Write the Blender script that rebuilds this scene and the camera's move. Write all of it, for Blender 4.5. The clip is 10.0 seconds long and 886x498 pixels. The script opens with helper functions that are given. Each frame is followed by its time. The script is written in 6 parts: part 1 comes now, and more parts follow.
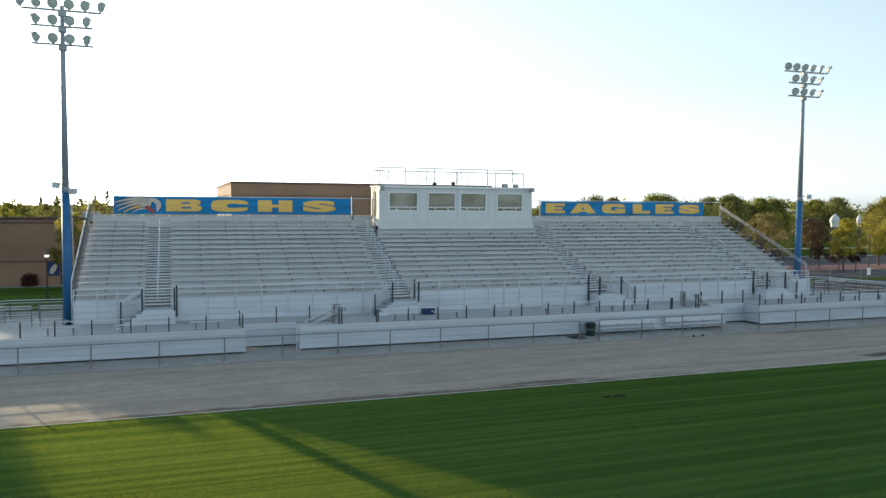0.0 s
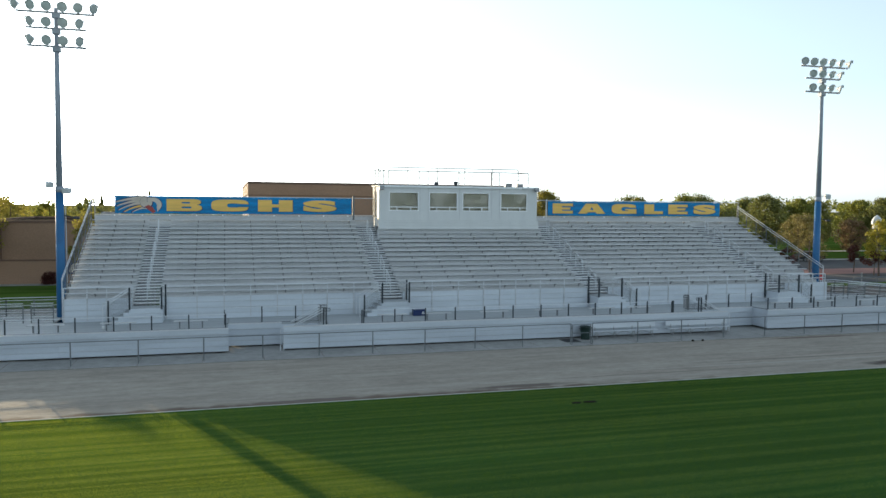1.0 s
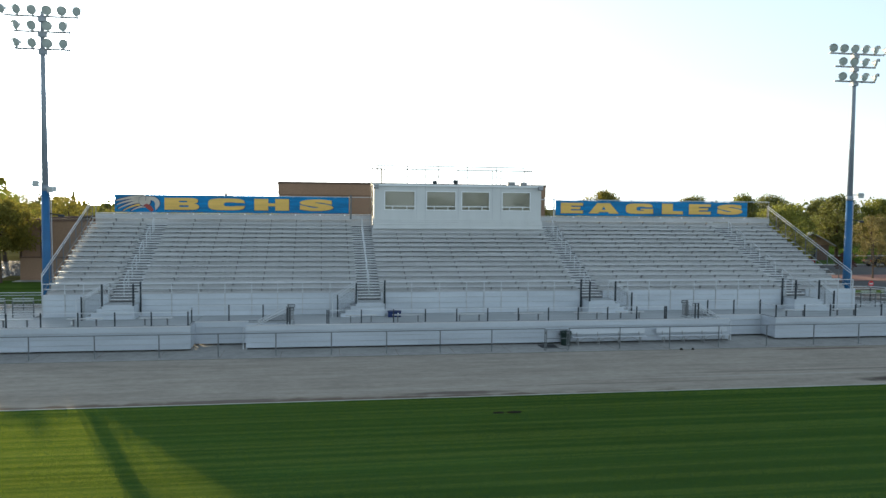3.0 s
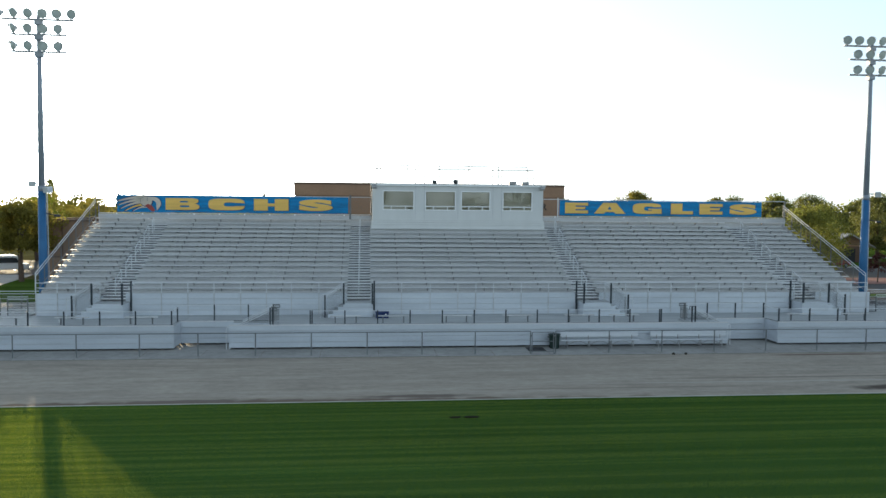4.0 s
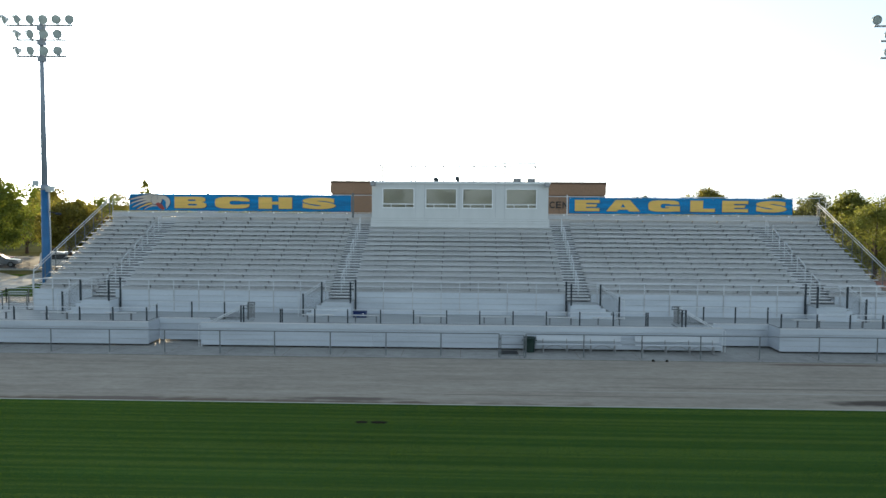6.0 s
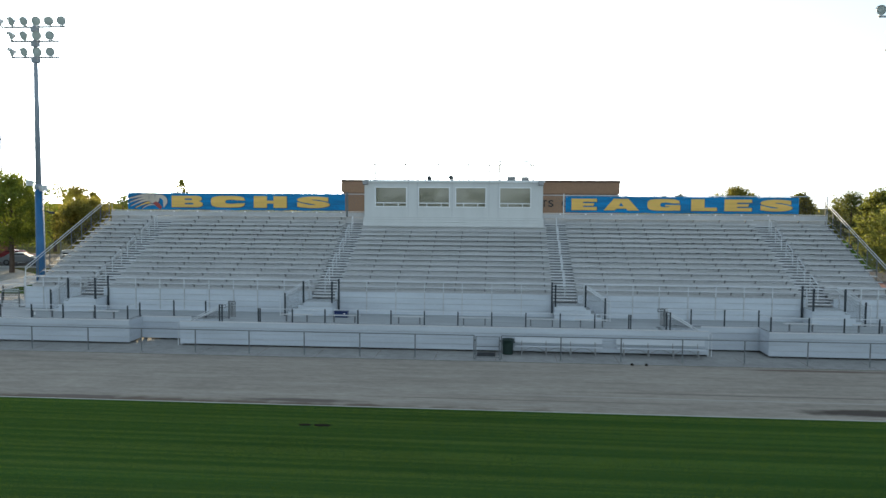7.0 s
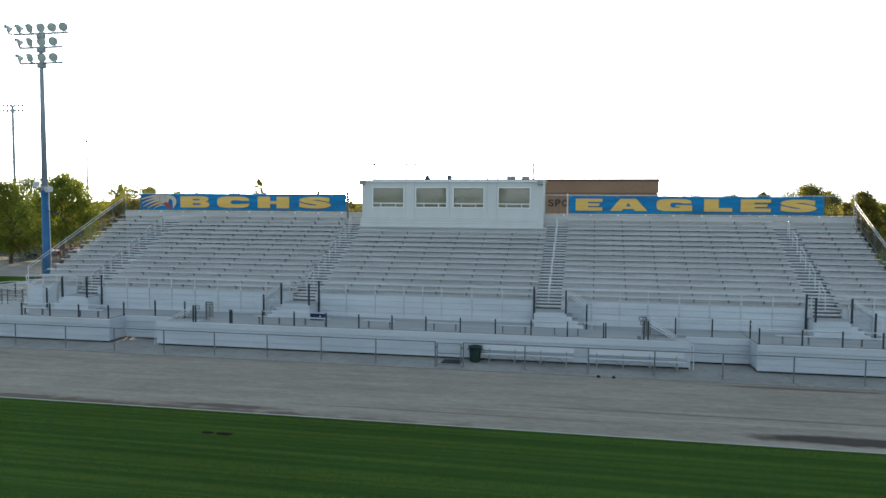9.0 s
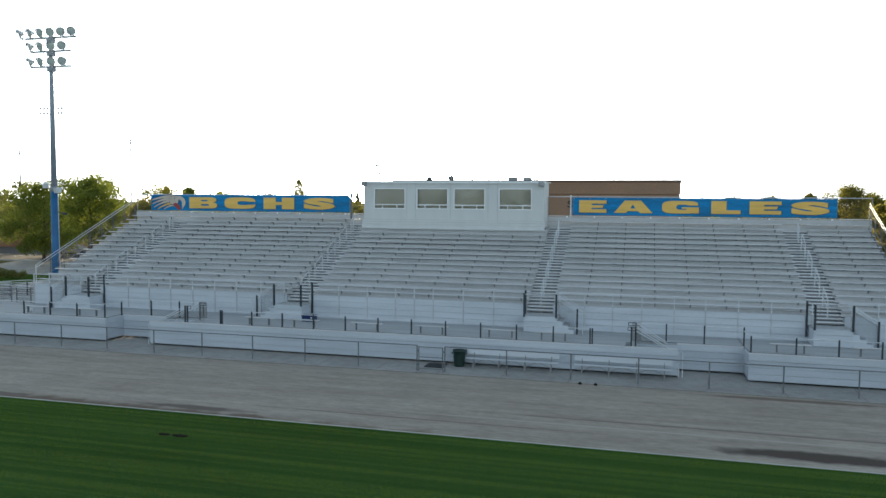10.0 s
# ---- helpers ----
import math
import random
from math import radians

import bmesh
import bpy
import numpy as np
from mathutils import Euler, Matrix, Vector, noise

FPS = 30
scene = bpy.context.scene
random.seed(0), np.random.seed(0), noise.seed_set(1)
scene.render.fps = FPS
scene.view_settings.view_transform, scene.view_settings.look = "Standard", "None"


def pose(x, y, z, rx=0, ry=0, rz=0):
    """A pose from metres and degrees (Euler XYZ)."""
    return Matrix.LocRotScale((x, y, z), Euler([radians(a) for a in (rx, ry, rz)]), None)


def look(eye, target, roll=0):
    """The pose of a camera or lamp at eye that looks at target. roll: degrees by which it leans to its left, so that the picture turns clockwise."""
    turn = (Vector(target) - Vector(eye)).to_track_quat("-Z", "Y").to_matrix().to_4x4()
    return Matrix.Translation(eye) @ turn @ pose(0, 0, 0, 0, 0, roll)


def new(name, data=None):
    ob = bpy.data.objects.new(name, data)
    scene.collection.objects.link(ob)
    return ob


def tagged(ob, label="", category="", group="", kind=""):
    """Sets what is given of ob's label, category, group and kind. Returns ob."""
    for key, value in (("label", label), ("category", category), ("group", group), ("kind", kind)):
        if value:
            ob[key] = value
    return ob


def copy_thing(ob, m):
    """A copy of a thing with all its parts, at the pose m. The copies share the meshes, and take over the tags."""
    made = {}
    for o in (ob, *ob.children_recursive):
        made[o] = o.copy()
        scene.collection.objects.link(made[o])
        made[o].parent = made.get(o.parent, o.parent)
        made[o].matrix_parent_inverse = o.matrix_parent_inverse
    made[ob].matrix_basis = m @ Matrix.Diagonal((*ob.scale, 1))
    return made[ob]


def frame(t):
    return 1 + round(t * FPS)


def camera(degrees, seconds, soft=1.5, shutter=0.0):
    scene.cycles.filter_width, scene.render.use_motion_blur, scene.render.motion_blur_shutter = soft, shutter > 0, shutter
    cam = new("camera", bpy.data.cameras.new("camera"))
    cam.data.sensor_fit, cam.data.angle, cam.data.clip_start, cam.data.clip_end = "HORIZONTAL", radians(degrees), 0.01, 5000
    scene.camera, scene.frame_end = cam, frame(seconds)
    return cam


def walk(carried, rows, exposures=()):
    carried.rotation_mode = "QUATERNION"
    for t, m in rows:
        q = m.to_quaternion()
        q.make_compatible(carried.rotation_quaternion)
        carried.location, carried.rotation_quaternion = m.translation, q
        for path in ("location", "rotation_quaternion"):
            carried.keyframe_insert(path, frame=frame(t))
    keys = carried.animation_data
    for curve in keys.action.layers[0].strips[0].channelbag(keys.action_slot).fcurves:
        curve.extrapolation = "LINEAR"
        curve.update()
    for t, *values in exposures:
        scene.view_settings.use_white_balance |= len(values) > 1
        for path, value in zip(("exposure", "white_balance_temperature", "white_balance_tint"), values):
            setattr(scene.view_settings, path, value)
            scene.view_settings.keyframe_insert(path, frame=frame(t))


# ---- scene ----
cam = camera(60.34, 10.0)
ROWS = [
    (0.0, -2.124, -3.390, 7.857, -19.30, -3.28, -0.45),
    (0.5, -0.449, -3.613, 7.845, -17.58, -3.24, -0.49),
    (1.0, 1.212, -3.750, 7.823, -15.84, -3.25, -0.50),
    (1.5, 2.874, -3.862, 7.795, -14.08, -3.25, -0.57),
    (2.0, 4.601, -3.900, 7.766, -12.42, -3.27, -0.65),
    (2.5, 6.305, -3.885, 7.747, -10.78, -3.26, -0.61),
    (4.0, 11.372, -3.571, 7.684, -5.69, -3.17, -0.53),
    (4.5, 13.056, -3.407, 7.663, -3.86, -3.23, -0.47),
    (5.0, 14.762, -3.174, 7.650, -2.01, -3.28, -0.44),
    (5.5, 16.453, -2.923, 7.645, -0.16, -3.28, -0.42),
    (7.0, 21.412, -1.777, 7.669, 4.67, -3.40, -0.38),
    (7.5, 22.988, -1.266, 7.711, 6.12, -3.49, -0.38),
    (8.0, 24.443, -0.698, 7.762, 7.79, -3.51, -0.36),
    (8.5, 25.859, -0.134, 7.806, 9.52, -3.55, -0.32),
    (9.0, 27.297, 0.435, 7.838, 11.31, -3.56, -0.32),
    (9.5, 28.713, 1.033, 7.872, 13.03, -3.58, -0.38),
    (10.0, 30.101, 1.598, 7.922, 14.78, -3.55, -0.43),
]
walk(cam, [(t, pose(x, y, z, 90 + pitch, roll, yaw)) for t, x, y, z, yaw, pitch, roll in ROWS],
     exposures=[(0.0, 1.0, 5480, 2), (10.0, 1.0, 5480, 2)])

# ---- light ----
SUN_AZ, SUN_EL = 22.3, 8.6          # degrees left of +y, degrees up
world = bpy.data.worlds.new("sky")
world.use_nodes = True
scene.world = world
wn = world.node_tree
sky = wn.nodes.new("ShaderNodeTexSky")
sky.sky_type = "NISHITA"
sky.sun_disc = False
sky.sun_elevation = radians(SUN_EL)
sky.sun_rotation = radians(-SUN_AZ)
sky.air_density, sky.dust_density, sky.ozone_density = 1.0, 0.8, 1.2
wn.nodes["Background"].inputs["Strength"].default_value = 0.15
haze = wn.nodes.new("ShaderNodeHueSaturation")
haze.inputs["Saturation"].default_value = 0.29
wn.links.new(sky.outputs["Color"], haze.inputs["Color"])
wn.links.new(haze.outputs["Color"], wn.nodes["Background"].inputs["Color"])

sun = new("sun", bpy.data.lights.new("sun", "SUN"))
sun.data.energy, sun.data.angle, sun.data.color = 3.8, radians(0.5), (1.0, 0.70, 0.38)
_d = Vector((-math.sin(radians(SUN_AZ)) * math.cos(radians(SUN_EL)), math.cos(radians(SUN_AZ)) * math.cos(radians(SUN_EL)), math.sin(radians(SUN_EL))))
sun.matrix_world = look(_d * 100, (0, 0, 0))


# ---- materials ----
def material(name, base, rough=0.6, metal=0.0, var=0.12, scale=0.6, fine=18.0, bump=0.15, stretch=(1, 1, 1), second=None, rnd=0.0, dist=0.01):
    """Noise at two scales over a base colour, in world metres, with a fine relief."""
    m = bpy.data.materials.new(name)
    m.use_nodes = True
    n, l = m.node_tree.nodes, m.node_tree.links
    b = n["Principled BSDF"]
    b.inputs["Metallic"].default_value = metal
    geo = n.new("ShaderNodeNewGeometry")
    mp = n.new("ShaderNodeMapping")
    mp.inputs["Scale"].default_value = stretch
    l.new(geo.outputs["Position"], mp.inputs["Vector"])
    big, small = n.new("ShaderNodeTexNoise"), n.new("ShaderNodeTexNoise")
    big.inputs["Scale"].default_value, big.inputs["Detail"].default_value = scale, 5
    small.inputs["Scale"].default_value, small.inputs["Detail"].default_value = fine, 4
    l.new(mp.outputs["Vector"], big.inputs["Vector"])
    l.new(mp.outputs["Vector"], small.inputs["Vector"])
    ramp = n.new("ShaderNodeValToRGB")
    ramp.color_ramp.elements[0].position, ramp.color_ramp.elements[1].position = 0.3, 0.7
    c2 = second or base
    ramp.color_ramp.elements[0].color = (*[c * (1 - var) for c in base], 1)
    ramp.color_ramp.elements[1].color = (*[min(1, c * (1 + var)) for c in c2], 1)
    l.new(big.outputs["Fac"], ramp.inputs["Fac"])
    mul = n.new("ShaderNodeMixRGB")
    mul.blend_type = "OVERLAY"
    mul.inputs["Fac"].default_value = min(1.0, var * 2.2)
    l.new(ramp.outputs["Color"], mul.inputs["Color1"])
    l.new(small.outputs["Fac"], mul.inputs["Color2"])
    out = mul.outputs["Color"]
    if rnd:
        info = n.new("ShaderNodeObjectInfo")
        mr = n.new("ShaderNodeMapRange")
        mr.inputs["To Min"].default_value, mr.inputs["To Max"].default_value = 1 - rnd, 1 + rnd
        l.new(info.outputs["Random"], mr.inputs["Value"])
        hs = n.new("ShaderNodeHueSaturation")
        l.new(mr.outputs["Result"], hs.inputs["Value"])
        l.new(out, hs.inputs["Color"])
        out = hs.outputs["Color"]
    l.new(out, b.inputs["Base Color"])
    rr = n.new("ShaderNodeMapRange")
    rr.inputs["To Min"].default_value, rr.inputs["To Max"].default_value = max(0.05, rough - 0.12), min(1, rough + 0.12)
    l.new(small.outputs["Fac"], rr.inputs["Value"])
    l.new(rr.outputs["Result"], b.inputs["Roughness"])
    if bump:
        bp = n.new("ShaderNodeBump")
        bp.inputs["Strength"].default_value, bp.inputs["Distance"].default_value = bump, dist
        l.new(small.outputs["Fac"], bp.inputs["Height"])
        l.new(bp.outputs["Normal"], b.inputs["Normal"])
    return m


def leaf_material(name, c1, c2, trans=0.5):
    m = bpy.data.materials.new(name)
    m.use_nodes = True
    n, l = m.node_tree.nodes, m.node_tree.links
    b, out = n["Principled BSDF"], n["Material Output"]
    geo = n.new("ShaderNodeNewGeometry")
    ramp = n.new("ShaderNodeValToRGB")
    ramp.color_ramp.elements[0].color, ramp.color_ramp.elements[1].color = (*c1, 1), (*c2, 1)
    noise_t = n.new("ShaderNodeTexNoise")
    noise_t.inputs["Scale"].default_value = 0.35
    l.new(geo.outputs["Position"], noise_t.inputs["Vector"])
    add = n.new("ShaderNodeMath")
    add.operation = "ADD"
    sc = n.new("ShaderNodeMapRange")
    sc.inputs["To Min"].default_value, sc.inputs["To Max"].default_value = -0.3, 0.3
    l.new(geo.outputs["Random Per Island"], sc.inputs["Value"])
    l.new(noise_t.outputs["Fac"], add.inputs[0])
    l.new(sc.outputs["Result"], add.inputs[1])
    l.new(add.outputs["Value"], ramp.inputs["Fac"])
    l.new(ramp.outputs["Color"], b.inputs["Base Color"])
    b.inputs["Roughness"].default_value = 0.55
    tr = n.new("ShaderNodeBsdfTranslucent")
    l.new(ramp.outputs["Color"], tr.inputs["Color"])
    mx = n.new("ShaderNodeMixShader")
    mx.inputs["Fac"].default_value = trans
    l.new(b.outputs["BSDF"], mx.inputs[1])
    l.new(tr.outputs["BSDF"], mx.inputs[2])
    l.new(mx.outputs["Shader"], out.inputs["Surface"])
    return m


M_SEAT = material("anodised_seat", (0.605, 0.605, 0.605), 0.6, 0.0, 0.10, 0.5, 9, 0.04, (0.5, 6, 6), rnd=0.05)
M_FOOT = material("mill_aluminium", (0.53, 0.53, 0.525), 0.72, 0.0, 0.16, 0.6, 9, 0.06, (0.5, 6, 6), rnd=0.05)
M_RISER = material("riser_aluminium", (0.505, 0.505, 0.505), 0.5, 0.08, 0.14, 0.5, 8, 0.04, (0.6, 1, 5), rnd=0.04)
M_FASCIA = material("white_fascia", (0.555, 0.585, 0.625), 0.45, 0.05, 0.09, 0.5, 10, 0.03, (0.6, 1, 5), rnd=0.04)
M_DECK = material("deck_aluminium", (0.355, 0.37, 0.37), 0.7, 0.0, 0.13, 0.8, 12, 0.06, (0.5, 4, 4), rnd=0.05)
M_RAIL = material("galvanised_pipe", (0.64, 0.655, 0.67), 0.4, 0.15, 0.08, 3, 40, 0.02)
M_DARK = material("dark_post_steel", (0.034, 0.043, 0.052), 0.5, 0.2, 0.15, 3, 40, 0.03)
M_MESH = material("chain_link_wire", (0.12, 0.125, 0.125), 0.6, 0.2, 0.08, 3, 40, 0)
# this grey and the next also colour the shade below the aisle treads
M_BRACKET = material("bracket_and_gap_shade", (0.27, 0.27, 0.27), 0.5, 0.2, 0.12, 2, 30, 0.03)
M_FENCE = material("weathered_pipe_and_gap_shade", (0.15, 0.16, 0.165), 0.55, 0.2, 0.15, 2, 30, 0.03)
M_STRUCT = material("galvanised_frame", (0.30, 0.30, 0.30), 0.55, 0.4, 0.15, 2, 30, 0.04)
M_BOX = material("press_box_paint", (0.635, 0.635, 0.615), 0.6, 0, 0.035, 1.6, 14, 0.10, (1, 1, 0.18))
M_TRIM = material("window_frame_white", (0.84, 0.84, 0.83), 0.4, 0, 0.04, 3, 40, 0.02)
M_BLUEPOLE = material("blue_pole_paint", (0.028, 0.125, 0.29), 0.5, 0, 0.15, 1.2, 30, 0.04)
M_STEEL = material("grey_pole_steel", (0.50, 0.50, 0.52), 0.5, 0.2, 0.10, 1.2, 30, 0.03)
M_POLE = material("dull_pole_steel", (0.29, 0.32, 0.365), 0.55, 0.2, 0.10, 1.2, 30, 0.03)
M_GATE = material("dull_gate_steel", (0.16, 0.165, 0.17), 0.55, 0.2, 0.12, 3, 40, 0.03)
M_LAMP = material("lamp_housing", (0.58, 0.60, 0.59), 0.45, 0.1, 0.10, 4, 30, 0.02)
M_LENS = material("lamp_lens", (0.55, 0.58, 0.58), 0.15, 0.3, 0.06, 4, 30, 0.0)
M_BANNER = material("blue_banner_cloth", (0.010, 0.185, 0.43), 0.6, 0, 0.30, 0.9, 14, 0.2, (0.4, 1, 5))
M_GOLD = material("gold_letter_print", (0.78, 0.50, 0.11), 0.6, 0, 0.10, 0.9, 14, 0.1, (0.4, 1, 5))
M_NAVY = material("navy_outline_print", (0.015, 0.03, 0.12), 0.6, 0, 0.10, 0.9, 14, 0.1)
M_CRIMSON = material("dull_red_print", (0.30, 0.06, 0.05), 0.6, 0, 0.10, 0.9, 14, 0.1)
M_CREAM = material("cream_print", (0.56, 0.49, 0.40), 0.6, 0, 0.10, 0.9, 14, 0.1)
M_WALL = material("brown_stucco", (0.29, 0.19, 0.125), 0.85, 0, 0.10, 0.25, 9, 0.25, rnd=0.0)
M_WALL2 = material("dark_brown_coping", (0.15, 0.10, 0.075), 0.9, 0, 0.10, 0.4, 9, 0.1)
for _m in (M_WALL, M_WALL2):
    _m.node_tree.nodes["Principled BSDF"].inputs["Specular IOR Level"].default_value = 0.15
M_CONC = material("concrete_walk", (0.295, 0.29, 0.27), 0.85, 0, 0.14, 0.35, 14, 0.15)
M_BLACK = material("black_rubber", (0.02, 0.021, 0.022), 0.7, 0, 0.2, 3, 40, 0.1)
M_TRASH = material("dark_green_plastic", (0.012, 0.03, 0.024), 0.45, 0, 0.15, 3, 40, 0.05)
M_BLUEBIN = material("blue_plastic", (0.007, 0.022, 0.10), 0.4, 0, 0.12, 4, 40, 0.03)
M_WHITE = material("white_plastic", (0.75, 0.75, 0.74), 0.4, 0, 0.05, 4, 40, 0.02)
M_BARK = material("bark", (0.10, 0.07, 0.05), 0.9, 0, 0.25, 2, 18, 0.6, (1, 1, 0.25), dist=0.03)
M_ASPH = material("asphalt", (0.052, 0.051, 0.053), 0.9, 0, 0.18, 0.12, 12, 0.2)
M_KERB = material("kerb_concrete", (0.46, 0.44, 0.41), 0.85, 0, 0.12, 0.6, 14, 0.1)
M_BRICKPAVE = material("red_paving", (0.27, 0.13, 0.10), 0.85, 0, 0.15, 0.3, 10, 0.15)
M_LETTER = material("dark_bronze_letter", (0.035, 0.03, 0.028), 0.45, 0.4, 0.1, 3, 30, 0.03)

M_TREAD = material("worn_tread_nosing", (0.70, 0.70, 0.70), 0.65, 0.0, 0.08, 0.6, 9, 0.03, (0.5, 6, 6), rnd=0.05)
M_BENCH = material("bright_bench_plank", (0.58, 0.60, 0.63), 0.4, 0.1, 0.07, 0.6, 9, 0.03, (0.5, 6, 6))
M_SKIRT = material("skirt_plank", (0.475, 0.505, 0.55), 0.45, 0.05, 0.09, 0.5, 10, 0.03, (0.6, 1, 5), rnd=0.05)
M_LIP = material("clean_lip_plank", (0.52, 0.55, 0.59), 0.45, 0.05, 0.08, 0.5, 10, 0.03, (0.6, 1, 5), rnd=0.03)
M_BLIND = material("roller_blind", (0.60, 0.57, 0.48), 0.8, 0, 0.08, 0.8, 20, 0.05)
M_GLASS = bpy.data.materials.new("window_glass")
M_GLASS.use_nodes = True
_b = M_GLASS.node_tree.nodes["Principled BSDF"]
_b.inputs["Base Color"].default_value = (0.86, 0.87, 0.84, 1)
_b.inputs["Roughness"].default_value = 0.03
_b.inputs["Transmission Weight"].default_value = 1.0
_b.inputs["IOR"].default_value = 1.5


# ---- mesh helpers ----
class Geo:
    """Collects plain solids into one mesh."""

    def __init__(self):
        self.v, self.f = [], []

    def add(self, verts, faces):
        o = len(self.v)
        self.v += [tuple(p) for p in verts]
        self.f += [tuple(i + o for i in f) for f in faces]
        return self

    def box(self, x0, x1, y0, y1, z0, z1, c=0.0):
        """A box; with c its long edges are cut off by that much."""
        if not c:
            return self.add([(x, y, z) for x in (x0, x1) for y in (y0, y1) for z in (z0, z1)],
                            [(0, 1, 3, 2), (4, 6, 7, 5), (0, 4, 5, 1), (2, 3, 7, 6), (0, 2, 6, 4), (1, 5, 7, 3)])
        ring = [(y0 + c, z0), (y1 - c, z0), (y1, z0 + c), (y1, z1 - c), (y1 - c, z1), (y0 + c, z1), (y0, z1 - c), (y0, z0 + c)]
        v = [(x, y, z) for x in (x0, x1) for y, z in ring]
        return self.add(v, [tuple(range(7, -1, -1)), tuple(range(8, 16))] + [(i, (i + 1) % 8, 8 + (i + 1) % 8, 8 + i) for i in range(8)])

    def tube(self, p, q, r, n=8, r2=None, caps=True):
        p, q = Vector(p), Vector(q)
        r2 = r if r2 is None else r2
        d = (q - p).normalized()
        a = d.orthogonal().normalized()
        b = d.cross(a)
        v = [p + (a * math.cos(t) + b * math.sin(t)) * r for t in (2 * math.pi * i / n for i in range(n))]
        v += [q + (a * math.cos(t) + b * math.sin(t)) * r2 for t in (2 * math.pi * i / n for i in range(n))]
        f = [(i, (i + 1) % n, n + (i + 1) % n, n + i) for i in range(n)]
        if caps:
            f += [tuple(range(n - 1, -1, -1)), tuple(range(n, 2 * n))]
        return self.add(v, f)

    def path(self, pts, r, n=8):
        for p, q in zip(pts, pts[1:]):
            self.tube(p, q, r, n)
        return self

    def prism(self, poly, axis, a, b):
        """A polygon in the plane across the axis ('x': (y, z), 'y': (x, z), 'z': (x, y)), drawn out from a to b."""
        def put(u, w, t):
            return {"x": (t, u, w), "y": (u, t, w), "z": (u, w, t)}[axis]
        n = len(poly)
        v = [put(u, w, a) for u, w in poly] + [put(u, w, b) for u, w in poly]
        return self.add(v, [tuple(range(n - 1, -1, -1)), tuple(range(n, 2 * n))] + [(i, (i + 1) % n, n + (i + 1) % n, n + i) for i in range(n)])

    def mesh(self, name, mat, smooth=False, fix=True):
        me = bpy.data.meshes.new(name)
        me.from_pydata(self.v, [], self.f)
        if fix and len(self.f) < 4000:
            bm = bmesh.new()
            bm.from_mesh(me)
            bmesh.ops.recalc_face_normals(bm, faces=bm.faces)
            bm.to_mesh(me)
            bm.free()
        me.materials.append(mat)
        if smooth:
            me.polygons.foreach_set("use_smooth", [True] * len(me.polygons))
        me.update()
        return me


def link(ob, parent):
    ob.parent = parent
    return ob


def part(name, geo, mat, parent, label="", smooth=False):
    ob = link(new(name, geo.mesh(name, mat, smooth)), parent)
    return tagged(ob, label) if label else ob


def thing(name, label, category, group="", kind="", at=(0, 0, 0)):
    ob = new(name)
    ob.location = at
    ob.empty_display_size = 0.3
    return tagged(ob, label, category, group, kind)


def solid(name, geo, mat, label, category="", group="", kind="", smooth=False):
    return tagged(new(name, geo.mesh(name, mat, smooth)), label, category, group, kind)


def chain_link(g, a, b, c, d, step=0.13, r=0.0035):
    """Crossing diagonal wires over the panel a (low start), b (low end), c (high end), d (high start)."""
    a, b, c, d = map(Vector, (a, b, c, d))
    length, height = (b - a).length, ((d - a).length + (c - b).length) / 2
    if height < 0.05 or length < 0.05:
        return g
    def at(s, t):
        return (a.lerp(b, s)).lerp(d.lerp(c, s), t)
    run = height / length
    n = int(length / step) + 1
    k = -int(height / step) - 1
    for i in range(k, n + 1):
        s0 = i * step / length
        for sign in (1, -1):
            u0, u1 = (s0, s0 + run) if sign > 0 else (s0 + run, s0)
            t0, t1 = 0.0, 1.0
            lo, hi = 0.0, 1.0
            du = u1 - u0
            if abs(du) > 1e-9:
                e0, e1 = (0 - u0) / du, (1 - u0) / du
                lo, hi = max(lo, min(e0, e1)), min(hi, max(e0, e1))
            if hi - lo > 0.02:
                p, q = at(u0 + du * lo, lo), at(u0 + du * hi, hi)
                g.tube(p, q, r, 3, caps=False)
    return g


# ---- ground ----
def sheet(name, x0, x1, y0, y1, z, mat, label, nx=1, ny=1):
    g = Geo()
    for i in range(nx):
        for j in range(ny):
            a, b = x0 + (x1 - x0) * i / nx, x0 + (x1 - x0) * (i + 1) / nx
            c, e = y0 + (y1 - y0) * j / ny, y0 + (y1 - y0) * (j + 1) / ny
            g.add([(a, c, z), (b, c, z), (b, e, z), (a, e, z)], [(0, 1, 2, 3)])
    return solid(name, g, mat, label, kind="structure")


